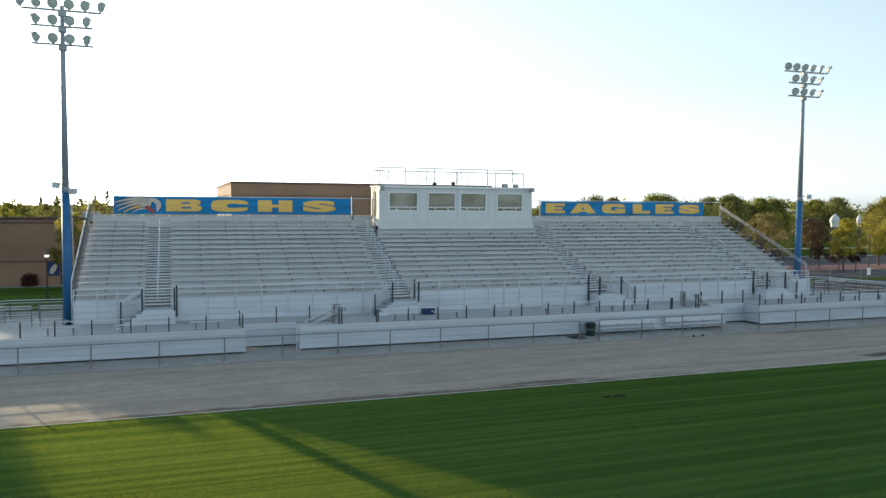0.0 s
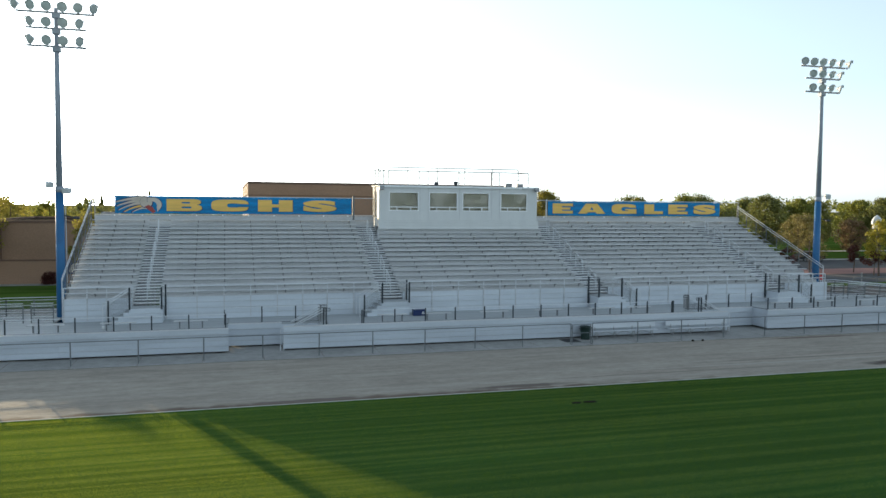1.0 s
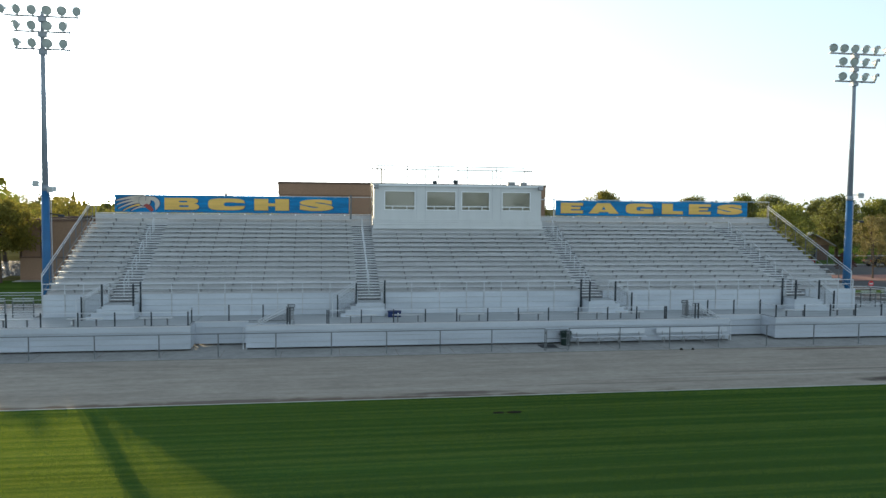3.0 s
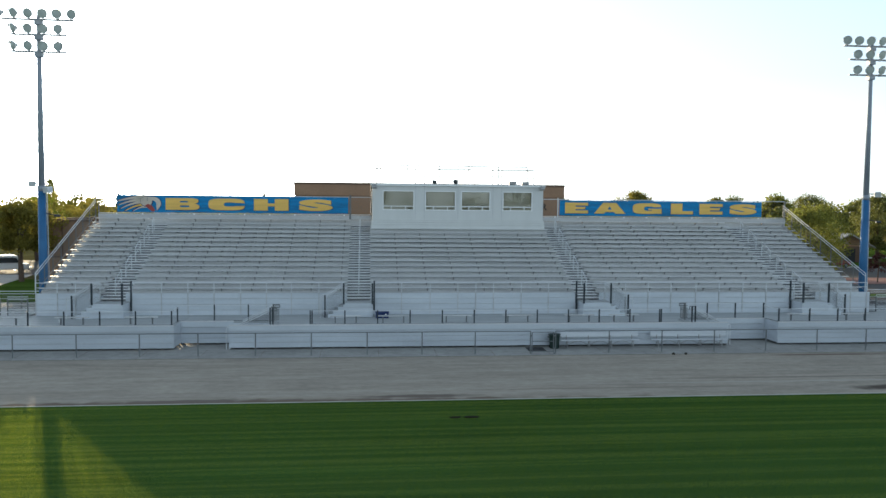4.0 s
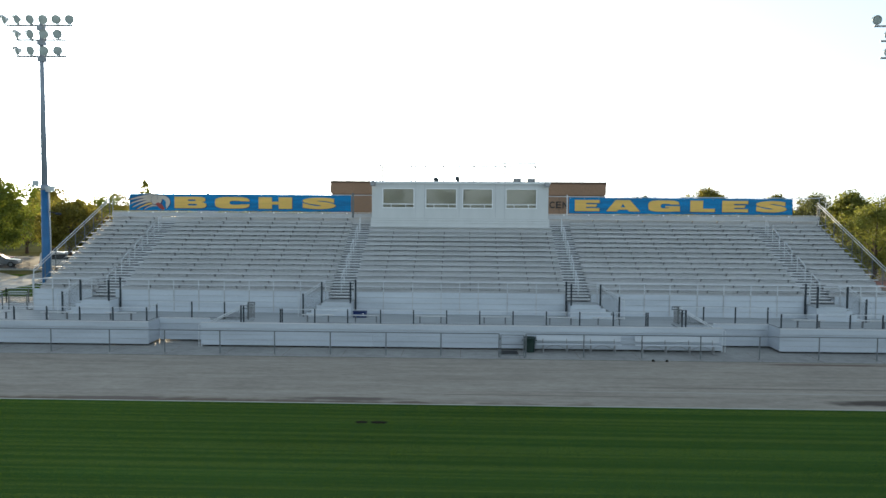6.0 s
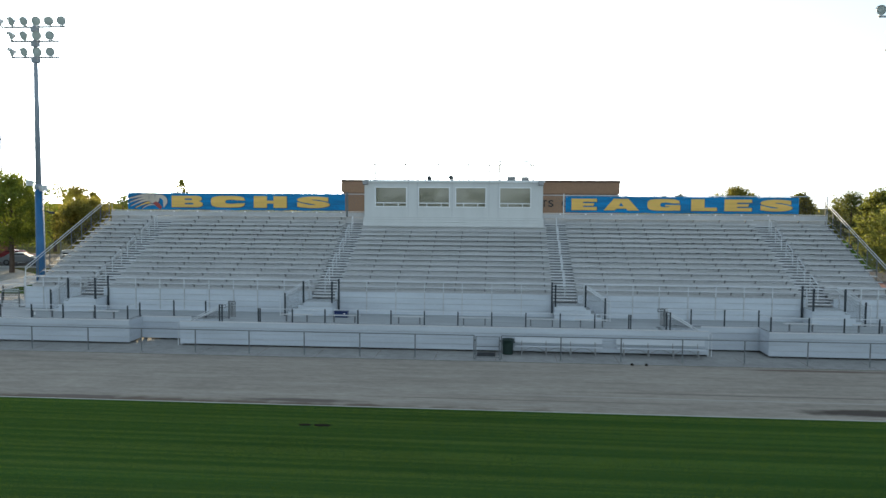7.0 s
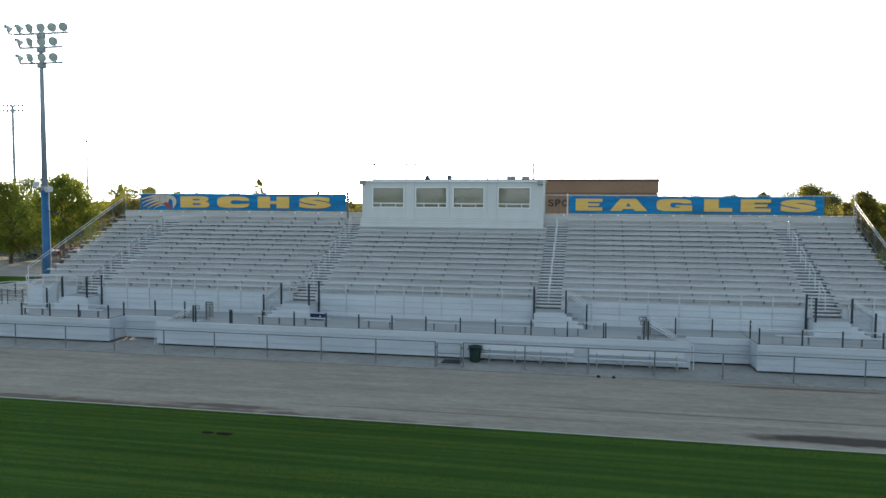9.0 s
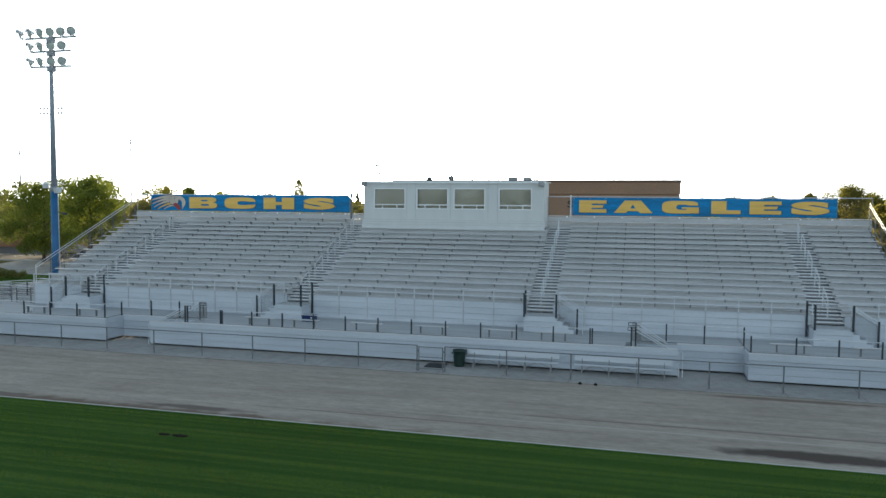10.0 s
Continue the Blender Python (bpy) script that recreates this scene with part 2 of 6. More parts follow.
def turf_material(name, dark, light, stripe, dry):
    m = material(name, dark, 0.9, 0, 0.22, 0.25, 30, 0.5, (0.35, 1.2, 1), second=light, dist=0.03)
    n, l = m.node_tree.nodes, m.node_tree.links
    b = n["Principled BSDF"]
    base = b.inputs["Base Color"].links[0].from_socket
    geo = n.new("ShaderNodeNewGeometry")
    mp = n.new("ShaderNodeMapping")
    mp.inputs["Scale"].default_value = (0.025, 0.9, 1)
    l.new(geo.outputs["Position"], mp.inputs["Vector"])
    t = n.new("ShaderNodeTexNoise")
    t.inputs["Scale"].default_value, t.inputs["Detail"].default_value = 1.0, 3
    l.new(mp.outputs["Vector"], t.inputs["Vector"])
    r = n.new("ShaderNodeMapRange")
    r.inputs["From Min"].default_value, r.inputs["From Max"].default_value = 0.35, 0.7
    r.inputs["To Max"].default_value = stripe
    l.new(t.outputs["Fac"], r.inputs["Value"])
    mx = n.new("ShaderNodeMixRGB")
    mx.inputs["Color2"].default_value = (*dry, 1)
    l.new(r.outputs["Result"], mx.inputs["Fac"])
    l.new(base, mx.inputs["Color1"])
    df = n.new("ShaderNodeBsdfDiffuse")             # matt: no sheen towards the low sun
    l.new(mx.outputs["Color"], df.inputs["Color"])
    l.new(b.inputs["Normal"].links[0].from_socket, df.inputs["Normal"])
    l.new(df.outputs["BSDF"], n["Material Output"].inputs["Surface"])
    return m


M_TURF = turf_material("mown_turf", (0.025, 0.070, 0.023), (0.040, 0.095, 0.027), 0.75, (0.062, 0.108, 0.032))
M_LAWN = turf_material("park_lawn", (0.045, 0.085, 0.014), (0.07, 0.12, 0.02), 0.3, (0.12, 0.13, 0.04))
M_SOIL = turf_material("bare_soil", (0.022, 0.02, 0.016), (0.04, 0.034, 0.026), 0.2, (0.05, 0.04, 0.03))
M_EARTH = turf_material("rough_ground", (0.09, 0.095, 0.035), (0.12, 0.12, 0.05), 0.5, (0.16, 0.13, 0.07))
M_TRACK = material("dirt_track", (0.322, 0.288, 0.240), 0.95, 0, 0.06, 0.7, 26, 1.0, (0.22, 1.0, 1), second=(0.362, 0.326, 0.272), dist=0.03)
M_TRACK.node_tree.nodes["Principled BSDF"].inputs["Specular IOR Level"].default_value = 0.1


def add_grain(m, scale, stretch, low, high):
    """Multiplies the base colour by a noise, for grit, hoof and wheel marks."""
    n, l = m.node_tree.nodes, m.node_tree.links
    b = n["Principled BSDF"]
    base = b.inputs["Base Color"].links[0].from_socket
    geo = n.new("ShaderNodeNewGeometry")
    mp = n.new("ShaderNodeMapping")
    mp.inputs["Scale"].default_value = stretch
    l.new(geo.outputs["Position"], mp.inputs["Vector"])
    t = n.new("ShaderNodeTexNoise")
    t.inputs["Scale"].default_value, t.inputs["Detail"].default_value, t.inputs["Roughness"].default_value = scale, 7, 0.62
    l.new(mp.outputs["Vector"], t.inputs["Vector"])
    r = n.new("ShaderNodeMapRange")
    r.inputs["From Min"].default_value, r.inputs["From Max"].default_value = 0.36, 0.6
    r.inputs["To Min"].default_value, r.inputs["To Max"].default_value = low, high
    l.new(t.outputs["Fac"], r.inputs["Value"])
    mx = n.new("ShaderNodeMixRGB")
    mx.blend_type = "MULTIPLY"
    mx.inputs["Fac"].default_value = 1.0
    l.new(base, mx.inputs["Color1"])
    l.new(r.outputs["Result"], mx.inputs["Color2"])
    l.new(mx.outputs["Color"], b.inputs["Base Color"])


add_grain(M_TRACK, 1.0, (0.5, 2.2, 1), 0.88, 1.05)
add_grain(M_TRACK, 5.0, (0.45, 1.6, 1), 0.87, 1.06)
add_grain(M_TRACK, 0.9, (0.08, 4.0, 1), 0.95, 1.03)
add_grain(M_CONC, 2.2, (1, 1, 1), 0.86, 1.06)


def add_damp(m, cx, cy, rx, ry, colour, rag=0.9):
    """A damp, dark patch on the track with a ragged edge."""
    n, l = m.node_tree.nodes, m.node_tree.links
    b = n["Principled BSDF"]
    base = b.inputs["Base Color"].links[0].from_socket
    geo = n.new("ShaderNodeNewGeometry")
    mp = n.new("ShaderNodeMapping")
    mp.inputs["Location"].default_value = (-cx / rx, -cy / ry, 0)
    mp.inputs["Scale"].default_value = (1 / rx, 1 / ry, 0)
    l.new(geo.outputs["Position"], mp.inputs["Vector"])
    ln = n.new("ShaderNodeVectorMath")
    ln.operation = "LENGTH"
    l.new(mp.outputs["Vector"], ln.inputs[0])
    t = n.new("ShaderNodeTexNoise")
    t.inputs["Scale"].default_value, t.inputs["Detail"].default_value = 0.9, 6
    l.new(geo.outputs["Position"], t.inputs["Vector"])
    ad = n.new("ShaderNodeMath")
    ad.operation = "MULTIPLY_ADD"
    ad.inputs[1].default_value = rag
    l.new(t.outputs["Fac"], ad.inputs[0])
    l.new(ln.outputs["Value"], ad.inputs[2])
    r = n.new("ShaderNodeMapRange")
    r.inputs["From Min"].default_value, r.inputs["From Max"].default_value = 1.5, 1.1
    l.new(ad.outputs["Value"], r.inputs["Value"])
    mx = n.new("ShaderNodeMixRGB")
    mx.inputs["Color2"].default_value = (*colour, 1)
    l.new(r.outputs["Result"], mx.inputs["Fac"])
    l.new(base, mx.inputs["Color1"])
    l.new(mx.outputs["Color"], b.inputs["Base Color"])


add_damp(M_TRACK, 35.6, 27.3, 3.4, 0.6, (0.085, 0.07, 0.058))
add_damp(M_TRACK, 5.0, 26.35, 26.0, 0.75, (0.16, 0.125, 0.095), 1.5)
add_damp(M_TRACK, 13.6, 27.0, 3.0, 0.35, (0.15, 0.125, 0.105), 1.1)
add_damp(M_TRACK, 4.4, 26.7, 2.6, 0.3, (0.17, 0.14, 0.118), 1.1)
add_damp(M_TRACK, 33.5, 29.5, 10.0, 0.13, (0.21, 0.182, 0.155), 1.0)
add_damp(M_TRACK, 31.0, 28.7, 12.0, 0.11, (0.40, 0.36, 0.31), 1.0)
add_damp(M_TRACK, 22.0, 27.9, 9.0, 0.10, (0.22, 0.19, 0.16), 1.1)
add_damp(M_TRACK, 36.0, 34.6, 4.0, 0.25, (0.19, 0.15, 0.12))

sheet("ground", -1500, 1500, -600, 2500, -0.05, M_EARTH, "dry rough ground reaching the horizon", 6, 6)
sheet("field", -70, 110, -70, 26.2, 0.0, M_TURF, "mown green sports turf with faint mowing stripes", 4, 4)
sheet("track", -90, 130, 26.29, 35.1, -0.012, M_TRACK, "brown compacted dirt running track", 4, 2)
sheet("pavement", -40, 47, 35.1, 58.0, 0.0, M_CONC, "grey concrete walk under and before the stand", 4, 2)
curb = Geo().box(-90, 130, 26.2, 26.29, -0.1, 0.012, 0.02)
solid("curb", curb, M_KERB, "thin pale concrete kerb between turf and track", kind="structure")
joints = thing("joint", "dark sawn joints in the concrete walk", "joint", kind="structure")
for i in range(-6, 26):
    part("joint_line", Geo().box(i * 3.0, i * 3.0 + 0.012, 35.12, 37.4, -0.01, 0.003), M_WALL2, joints)


# standing blades over the stretch of turf that the walk looks down on
def blade_material():
    m = bpy.data.materials.new("grass_blades")
    m.use_nodes = True
    n, l = m.node_tree.nodes, m.node_tree.links
    geo = n.new("ShaderNodeNewGeometry")
    mp = n.new("ShaderNodeMapping")
    mp.inputs["Scale"].default_value = (0.018, 3.2, 1)
    l.new(geo.outputs["Position"], mp.inputs["Vector"])
    t = n.new("ShaderNodeTexNoise")
    t.inputs["Scale"].default_value, t.inputs["Detail"].default_value = 1.0, 6
    l.new(mp.outputs["Vector"], t.inputs["Vector"])
    sc = n.new("ShaderNodeMapRange")
    sc.inputs["To Min"].default_value, sc.inputs["To Max"].default_value = -0.025, 0.025
    l.new(geo.outputs["Random Per Island"], sc.inputs["Value"])
    add = n.new("ShaderNodeMath")
    add.operation = "ADD"
    l.new(t.outputs["Fac"], add.inputs[0])
    l.new(sc.outputs["Result"], add.inputs[1])
    ramp = n.new("ShaderNodeValToRGB")
    e = ramp.color_ramp.elements
    e[0].position, e[0].color = 0.43, (0.0095, 0.041, 0.023, 1)
    e[1].position, e[1].color = 0.57, (0.027, 0.078, 0.043, 1)
    mid = e.new(0.5)
    mid.color = (0.0145, 0.057, 0.032, 1)
    l.new(add.outputs["Value"], ramp.inputs["Fac"])
    df, tr, mx = n.new("ShaderNodeBsdfDiffuse"), n.new("ShaderNodeBsdfTranslucent"), n.new("ShaderNodeMixShader")
    l.new(ramp.outputs["Color"], df.inputs["Color"])
    glow = n.new("ShaderNodeValToRGB")              # light through a blade comes out yellower
    glow.color_ramp.elements[0].position, glow.color_ramp.elements[0].color = 0.42, (0.28, 0.39, 0.03, 1)
    glow.color_ramp.elements[1].position, glow.color_ramp.elements[1].color = 0.58, (0.50, 0.58, 0.045, 1)
    l.new(add.outputs["Value"], glow.inputs["Fac"])
    l.new(glow.outputs["Color"], tr.inputs["Color"])
    mx.inputs["Fac"].default_value = 0.36
    l.new(df.outputs["BSDF"], mx.inputs[1])
    l.new(tr.outputs["BSDF"], mx.inputs[2])
    l.new(mx.outputs["Shader"], n["Material Output"].inputs["Surface"])
    return m


def blades(x0, x1, y0, y1, count, seed):
    r = np.random.default_rng(seed)
    nx = int((count * (x1 - x0) / (y1 - y0)) ** 0.5)
    ny = count // nx
    count = nx * ny
    gx, gy = np.meshgrid(np.arange(nx), np.arange(ny))
    gx, gy = (gx.ravel() + r.uniform(0, 1, count)) / nx, (gy.ravel() + r.uniform(0, 1, count)) / ny
    p = np.stack([x0 + (x1 - x0) * gx, y0 + (y1 - y0) * gy, np.zeros(count)], 1)
    a = r.normal(0, 0.22, count)
    w = r.uniform(0.006, 0.012, count)[:, None]
    side = np.stack([np.cos(a), np.sin(a), np.zeros(count)], 1) * w
    tip = np.stack([r.normal(0, 0.012, count), r.normal(0, 0.012, count), r.uniform(0.016, 0.022, count)], 1)
    v = np.stack([p - side, p + side, p + tip], 1).reshape(-1, 3)
    me = bpy.data.meshes.new("grass")
    me.vertices.add(len(v))
    me.vertices.foreach_set("co", v.ravel())
    me.loops.add(len(v))
    me.loops.foreach_set("vertex_index", np.arange(len(v)))
    me.polygons.add(count)
    me.polygons.foreach_set("loop_start", np.arange(0, len(v), 3))
    me.materials.append(blade_material())
    me.update(calc_edges=True)
    return tagged(new("grass", me), "short mown green grass blades", "grass", kind="stuff")


blades(-16, 48, 11.5, 26.17, 1000000, 3)

# ---- grandstand ----
XC = 18.0                                   # middle of the stand
ROWN, RUN, RISE = 15, 0.66, 0.2794
SEAT_Y, SEAT_Z = 42.18, 2.8006                # front edge of the first seat
XL, XR = XC - 25.38, XC + 24.95             # ends of the rows
AISLES = [-3.14, 10.9, 24.87, 38.87]
AW = 0.69                                   # half an aisle
FRONT = 41.75                               # front wall of the seating
WALK_Z = 1.25                               # the walkway's deck
FRONT_Y = 37.5
SECTIONS = [(XL, AISLES[0] - AW), (AISLES[0] + AW, AISLES[1] - AW), (AISLES[1] + AW, AISLES[2] - AW), (AISLES[2] + AW, AISLES[3] - AW), (AISLES[3] + AW, XR)]
BOX_X0, BOX_X1 = 11.74, 23.94               # the press box

stand = thing("grandstand", "silver aluminium grandstand with fifteen empty bench rows", "grandstand")


def tread_z(k):
    return SEAT_Z - 0.43 + RISE * k


bracket = Geo()
bracket.prism([(0.03, -0.045), (0.24, -0.045), (0.31, -0.12), (0.31, -0.24), (0.25, -0.24), (0.23, -0.14), (0.17, -0.095), (0.03, -0.085)], "x", -0.03, 0.03)
bracket_mesh = bracket.mesh("seat_bracket", M_BRACKET)
rest = Geo()
for k in range(ROWN):
    y, z, t = SEAT_Y + RUN * k, SEAT_Z + RISE * k, tread_z(k)
    for s, (a, b) in enumerate(SECTIONS):
        if s == 2 and k >= 13:              # the press box stands on these rows
            for c, e in ((a, BOX_X0 - 0.01), (BOX_X1 + 0.01, b)):
                part("footboard", Geo().box(c, e, y - 0.355, y + 0.296, t - 0.045, t, 0.01), M_FOOT, stand)
                part("riser_board", Geo().box(c, e, y - 0.36, y - 0.335, t - RISE - 0.02, t - 0.05, 0.005), M_RISER, stand)
            continue
        if s != 2 or k < 12:
            part("seat_plank", Geo().box(a, b, y, y + 0.255, z - 0.045, z, 0.012), M_SEAT, stand)
        front = FRONT if k == 0 else y - 0.355
        part("footboard", Geo().box(a, b, front, y + 0.296, t - 0.045, t, 0.01), M_FOOT, stand)
        if k < ROWN - 1:
            part("riser_board", Geo().box(a, b, y + 0.30, y + 0.325, t + 0.045, t + RISE - 0.05, 0.005), M_RISER, stand)
        for i in range(-12, 18):
            x = 13.3 + 1.745 * i            # brackets keep one pitch over the whole stand
            if not a + 0.1 < x < b - 0.1 or (s == 2 and k >= 12):
                continue
            if k < 11:
                ob = link(new("seat_bracket", bracket_mesh), stand)
                ob.location = (x, y, z)
            else:
                o = len(rest.v)
                rest.v += [(p[0] + x, p[1] + y, p[2] + z) for p in bracket.v]
                rest.f += [tuple(i2 + o for i2 in f) for f in bracket.f]
tagged(part("seat_bracket_rest", rest, M_BRACKET, stand, "grey brackets under the upper benches"), kind="stuff")

# aisle steps: a half step before every row
for ax in AISLES:
    for k in range(ROWN):
        y, t = SEAT_Y + RUN * k, tread_z(k)
        part("aisle_tread", Geo().box(ax - AW + 0.004, ax + AW - 0.004, y - 0.05, y + 0.296, t - 0.045, t, 0.012), M_TREAD, stand)
        part("aisle_half_step", Geo().box(ax - AW + 0.004, ax + AW - 0.004, y - 0.37, y - 0.03, t - RISE * 0.5 - 0.045, t - RISE * 0.5, 0.012), M_TREAD, stand)
        # dark boards: the shade of the open gaps below the treads, as colour
        part("half_step_gap_shade", Geo().box(ax - AW + 0.004, ax + AW - 0.004, y - 0.35, y - 0.335, t - RISE + 0.03, t - RISE * 0.5 - 0.046), M_BRACKET, stand)
        part("tread_gap_shade", Geo().box(ax - AW + 0.004, ax + AW - 0.004, y - 0.045, y - 0.03, t - RISE * 0.5 + 0.03, t - 0.046), M_FENCE, stand)

# stringers and columns below
for i in range(29):
    x = XL + 0.3 + (XR - XL - 0.6) * i / 28
    y0, y1 = FRONT + 0.25, SEAT_Y + RUN * (ROWN - 1) + 0.3
    z0 = tread_z(0) - 0.09 - RISE + (y0 - SEAT_Y + 0.364) * RISE / RUN
    z1 = z0 + (y1 - y0) * RISE / RUN
    g = Geo().prism([(y0, z0), (y1, z1), (y1, z1 - 0.25), (y0, z0 - 0.25)], "x", x - 0.05, x + 0.05)
    for y in (42.3, 45.2, 48.2, 51.2):
        zt = z0 + (z1 - z0) * (y - y0) / (y1 - y0) - 0.2
        g.box(x - 0.06, x + 0.06, y - 0.06, y + 0.06, 0.0, zt)
    for ya, yb in ((42.3, 45.2), (45.2, 48.2), (48.2, 51.2)):
        g.tube((x, ya, 0.3), (x, yb, z0 + (z1 - z0) * (yb - y0) / (y1 - y0) - 0.4), 0.03, 5)
    part("support_frame", g, M_STRUCT, stand)

# white front wall of the seating, plank by plank
def planked(parent, x0, x1, y0, y1, z0, z1, rows, mat, name="fascia_plank", joint=6.1, lip=False):
    """Planks laid on edge along x, with shadow gaps."""
    h = (z1 - z0) / rows
    n = max(1, round((x1 - x0) / joint))
    for r in range(rows):
        for i in range(n):
            a, b = x0 + (x1 - x0) * i / n, x0 + (x1 - x0) * (i + 1) / n
            top = lip and r == rows - 1     # the uppermost plank stands proud and cleaner
            part(name, Geo().box(a + 0.002, b - 0.002, y0 - (0.02 if top else 0), y1, z0 + h * r + (0.012 if top else 0.008), z0 + h * (r + 1) - 0.008, 0.01), M_LIP if top else mat, parent)
    part("backing", Geo().box(x0, x1, y1 + 0.004, y1 + 0.024, z0 + 0.02, z1 - 0.02), M_RISER, parent)


WALLX0, WALLX1 = XC - 25.42, XC + 25.2
front_wall = thing("front_wall", "white horizontal aluminium planks below the first bench row", "wall")
gaps = [(WALLX0, AISLES[0] - AW), (AISLES[0] + AW, AISLES[1] - AW), (AISLES[1] + AW, AISLES[2] - AW), (AISLES[2] + AW, AISLES[3] - AW), (AISLES[3] + AW, WALLX1)]
for a, b in gaps:
    planked(front_wall, a, b, FRONT - 0.03, FRONT, WALK_Z - 0.02, 2.54, 4, M_FASCIA)
for ax in AISLES:
    for side in (-1, 1):
        for r in range(4):
            z = WALK_Z - 0.02 + 0.285 * r
            x = ax + side * (AW + 0.012)
            part("return_plank", Geo().box(x - 0.012, x + 0.012, FRONT, FRONT + 1.2, z + 0.004, z + 0.281), M_FASCIA, front_wall)

# guard rails on the front wall
RAIL_POSTS = [[-7.38, -6.2, -5.2, -3.85], [-2.1, -0.44, 1.05, 2.53, 4.05, 5.53, 6.97, 8.57, 10.05],
              [11.75, 13.45, 15.16, 16.83, 17.92, 19.0, 20.7, 22.38, 24.1],
              [25.9, 27.2, 28.64, 30.1, 31.69, 33.2, 34.74, 36.27, 38.1], [39.85, 41.0, 41.9, 42.98]]
for xs in RAIL_POSTS:
    rail = thing("guard_rail", "pale grey pipe guard rail before the first bench row", "railing", "guard rails of the stand")
    for x in xs:
        part("post", Geo().box(x - 0.022, x + 0.022, FRONT - 0.08, FRONT - 0.035, 2.56, 3.14), M_RAIL, rail)
        part("post_foot", Geo().box(x - 0.022, x + 0.022, FRONT - 0.07, FRONT - 0.033, WALK_Z + 0.05, 2.56), M_RISER, rail, "dull grey foot of the post")
    for z, r in ((3.14, 0.022), (2.86, 0.016)):
        part("pipe", Geo().tube((xs[0], FRONT - 0.06, z), (xs[-1], FRONT - 0.06, z), r), M_RAIL, rail)

# ---- the walkway before the stand ----
deck = thing("front_walkway", "raised silver aluminium walkway with white plank sides", "walkway")
REC = 39.0                                  # front of the two recesses
FRONTS = [(-15.0, 1.26, FRONT_Y), (1.26, 4.1, REC), (4.1, 31.75, FRONT_Y), (31.75, 34.75, REC), (34.75, 54.0, FRONT_Y)]
for a, b, y in FRONTS:
    planked(deck, a, b, y, y + 0.03, 0.08, WALK_Z + 0.02, 4, M_SKIRT, joint=9.2, lip=True)
    part("toe_board", Geo().box(a, b, y - 0.024, y + 0.05, WALK_Z + 0.02, WALK_Z + 0.07), M_SEAT, deck)
for x in (1.26, 34.75):
    for r in range(4):
        h = (WALK_Z - 0.1) / 4
        part("side_plank", Geo().box(x - 0.015, x + 0.015, FRONT_Y + 0.03, REC + 0.03, 0.12 + h * r + 0.004, 0.12 + h * (r + 1) - 0.004), M_SKIRT, deck)
for a, b in ((4.1, 6.6), (29.4, 31.75)):
    part("well_panel", Geo().box(a, b, REC, REC + 0.03, 0.03, WALK_Z - 0.052), M_FASCIA, deck)
for j in range(17):
    y = FRONT_Y + 0.04 + j * 0.2475
    for a, b in ((-15.0, 1.24), (1.28, 4.1), (4.1, 6.6), (6.6, 18.0), (18.0, 29.4), (29.4, 31.75), (31.75, 34.73), (34.77, 54.0)):
        low = (a in (1.28, 31.75, 4.1, 29.4)) and y < REC + 0.02
        if low:
            continue
        part("deck_board", Geo().box(a, b, y, y + 0.24, WALK_Z - 0.05, WALK_Z), M_DECK, deck)
for i in range(24):
    x = -14.5 + i * 2.95
    for y in (FRONT_Y + 0.55, 41.2):
        if 1.0 < x < 4.3 or 31.5 < x < 35:
            y = max(y, REC + 0.45)
        part("support_leg", Geo().box(x - 0.05, x + 0.05, y - 0.05, y + 0.05, 0, WALK_Z - 0.05), M_STRUCT, deck)


def barrier(points, post_x, top, label):
    """Dark posts with a light top pipe along a polyline."""
    ob = thing("walkway_barrier", label, "railing", "barriers of the walkway")
    for x, y in post_x:
        part("post", Geo().box(x - 0.032, x + 0.032, y - 0.032, y + 0.032, WALK_Z - 0.02, top, 0.008), M_DARK, ob)
    for p, q in zip(points, points[1:]):
        part("pipe", Geo().tube((*p, top - 0.03), (*q, top - 0.03), 0.02), M_RAIL, ob)
        part("lower_pipe", Geo().tube((*p, WALK_Z + 0.06), (*q, WALK_Z + 0.06), 0.014), M_DARK, ob)
    return ob


TOP = 2.06
WEST_POSTS = [-14.8, -13.0, -11.2, -9.25, -7.75, -6.11, -4.32, -2.52, -0.71]
EAST_POSTS = [34.84, 36.7, 38.41, 40.1, 41.86, 43.6, 45.35, 47.1, 48.85, 50.6, 52.35]
barrier([(-15, 37.62), (1.14, 37.62), (1.1, REC + 0.1)], [(x, 37.62) for x in WEST_POSTS] + [(1.13, 37.62), (1.08, REC + 0.1)], TOP, "dark posts with a pale top pipe along the walkway")
barrier([(1.1, REC + 0.1), (6.2, REC + 0.1)], [(3.05, REC + 0.1), (4.88, REC + 0.1)], 2.2, "dark posts beside the recessed entry stair")
barrier([(8.38, 37.62), (27.83, 37.62)], [(8.36, 37.62), (8.46, 37.62)] + [(10.21 + 1.761 * i, 37.62) for i in range(10)] + [(27.78, 37.62), (27.88, 37.62)], TOP, "dark posts with a pale top pipe along the walkway")
barrier([(29.7, REC + 0.1), (34.68, REC + 0.1)], [(31.25, REC + 0.1), (32.97, REC + 0.1), (34.72, REC + 0.1)], 2.2, "dark posts beside the recessed entry stair")
barrier([(34.72, REC + 0.1), (34.84, 37.62), (54, 37.62)], [(x, 37.62) for x in EAST_POSTS], TOP, "dark posts with a pale top pipe along the walkway")


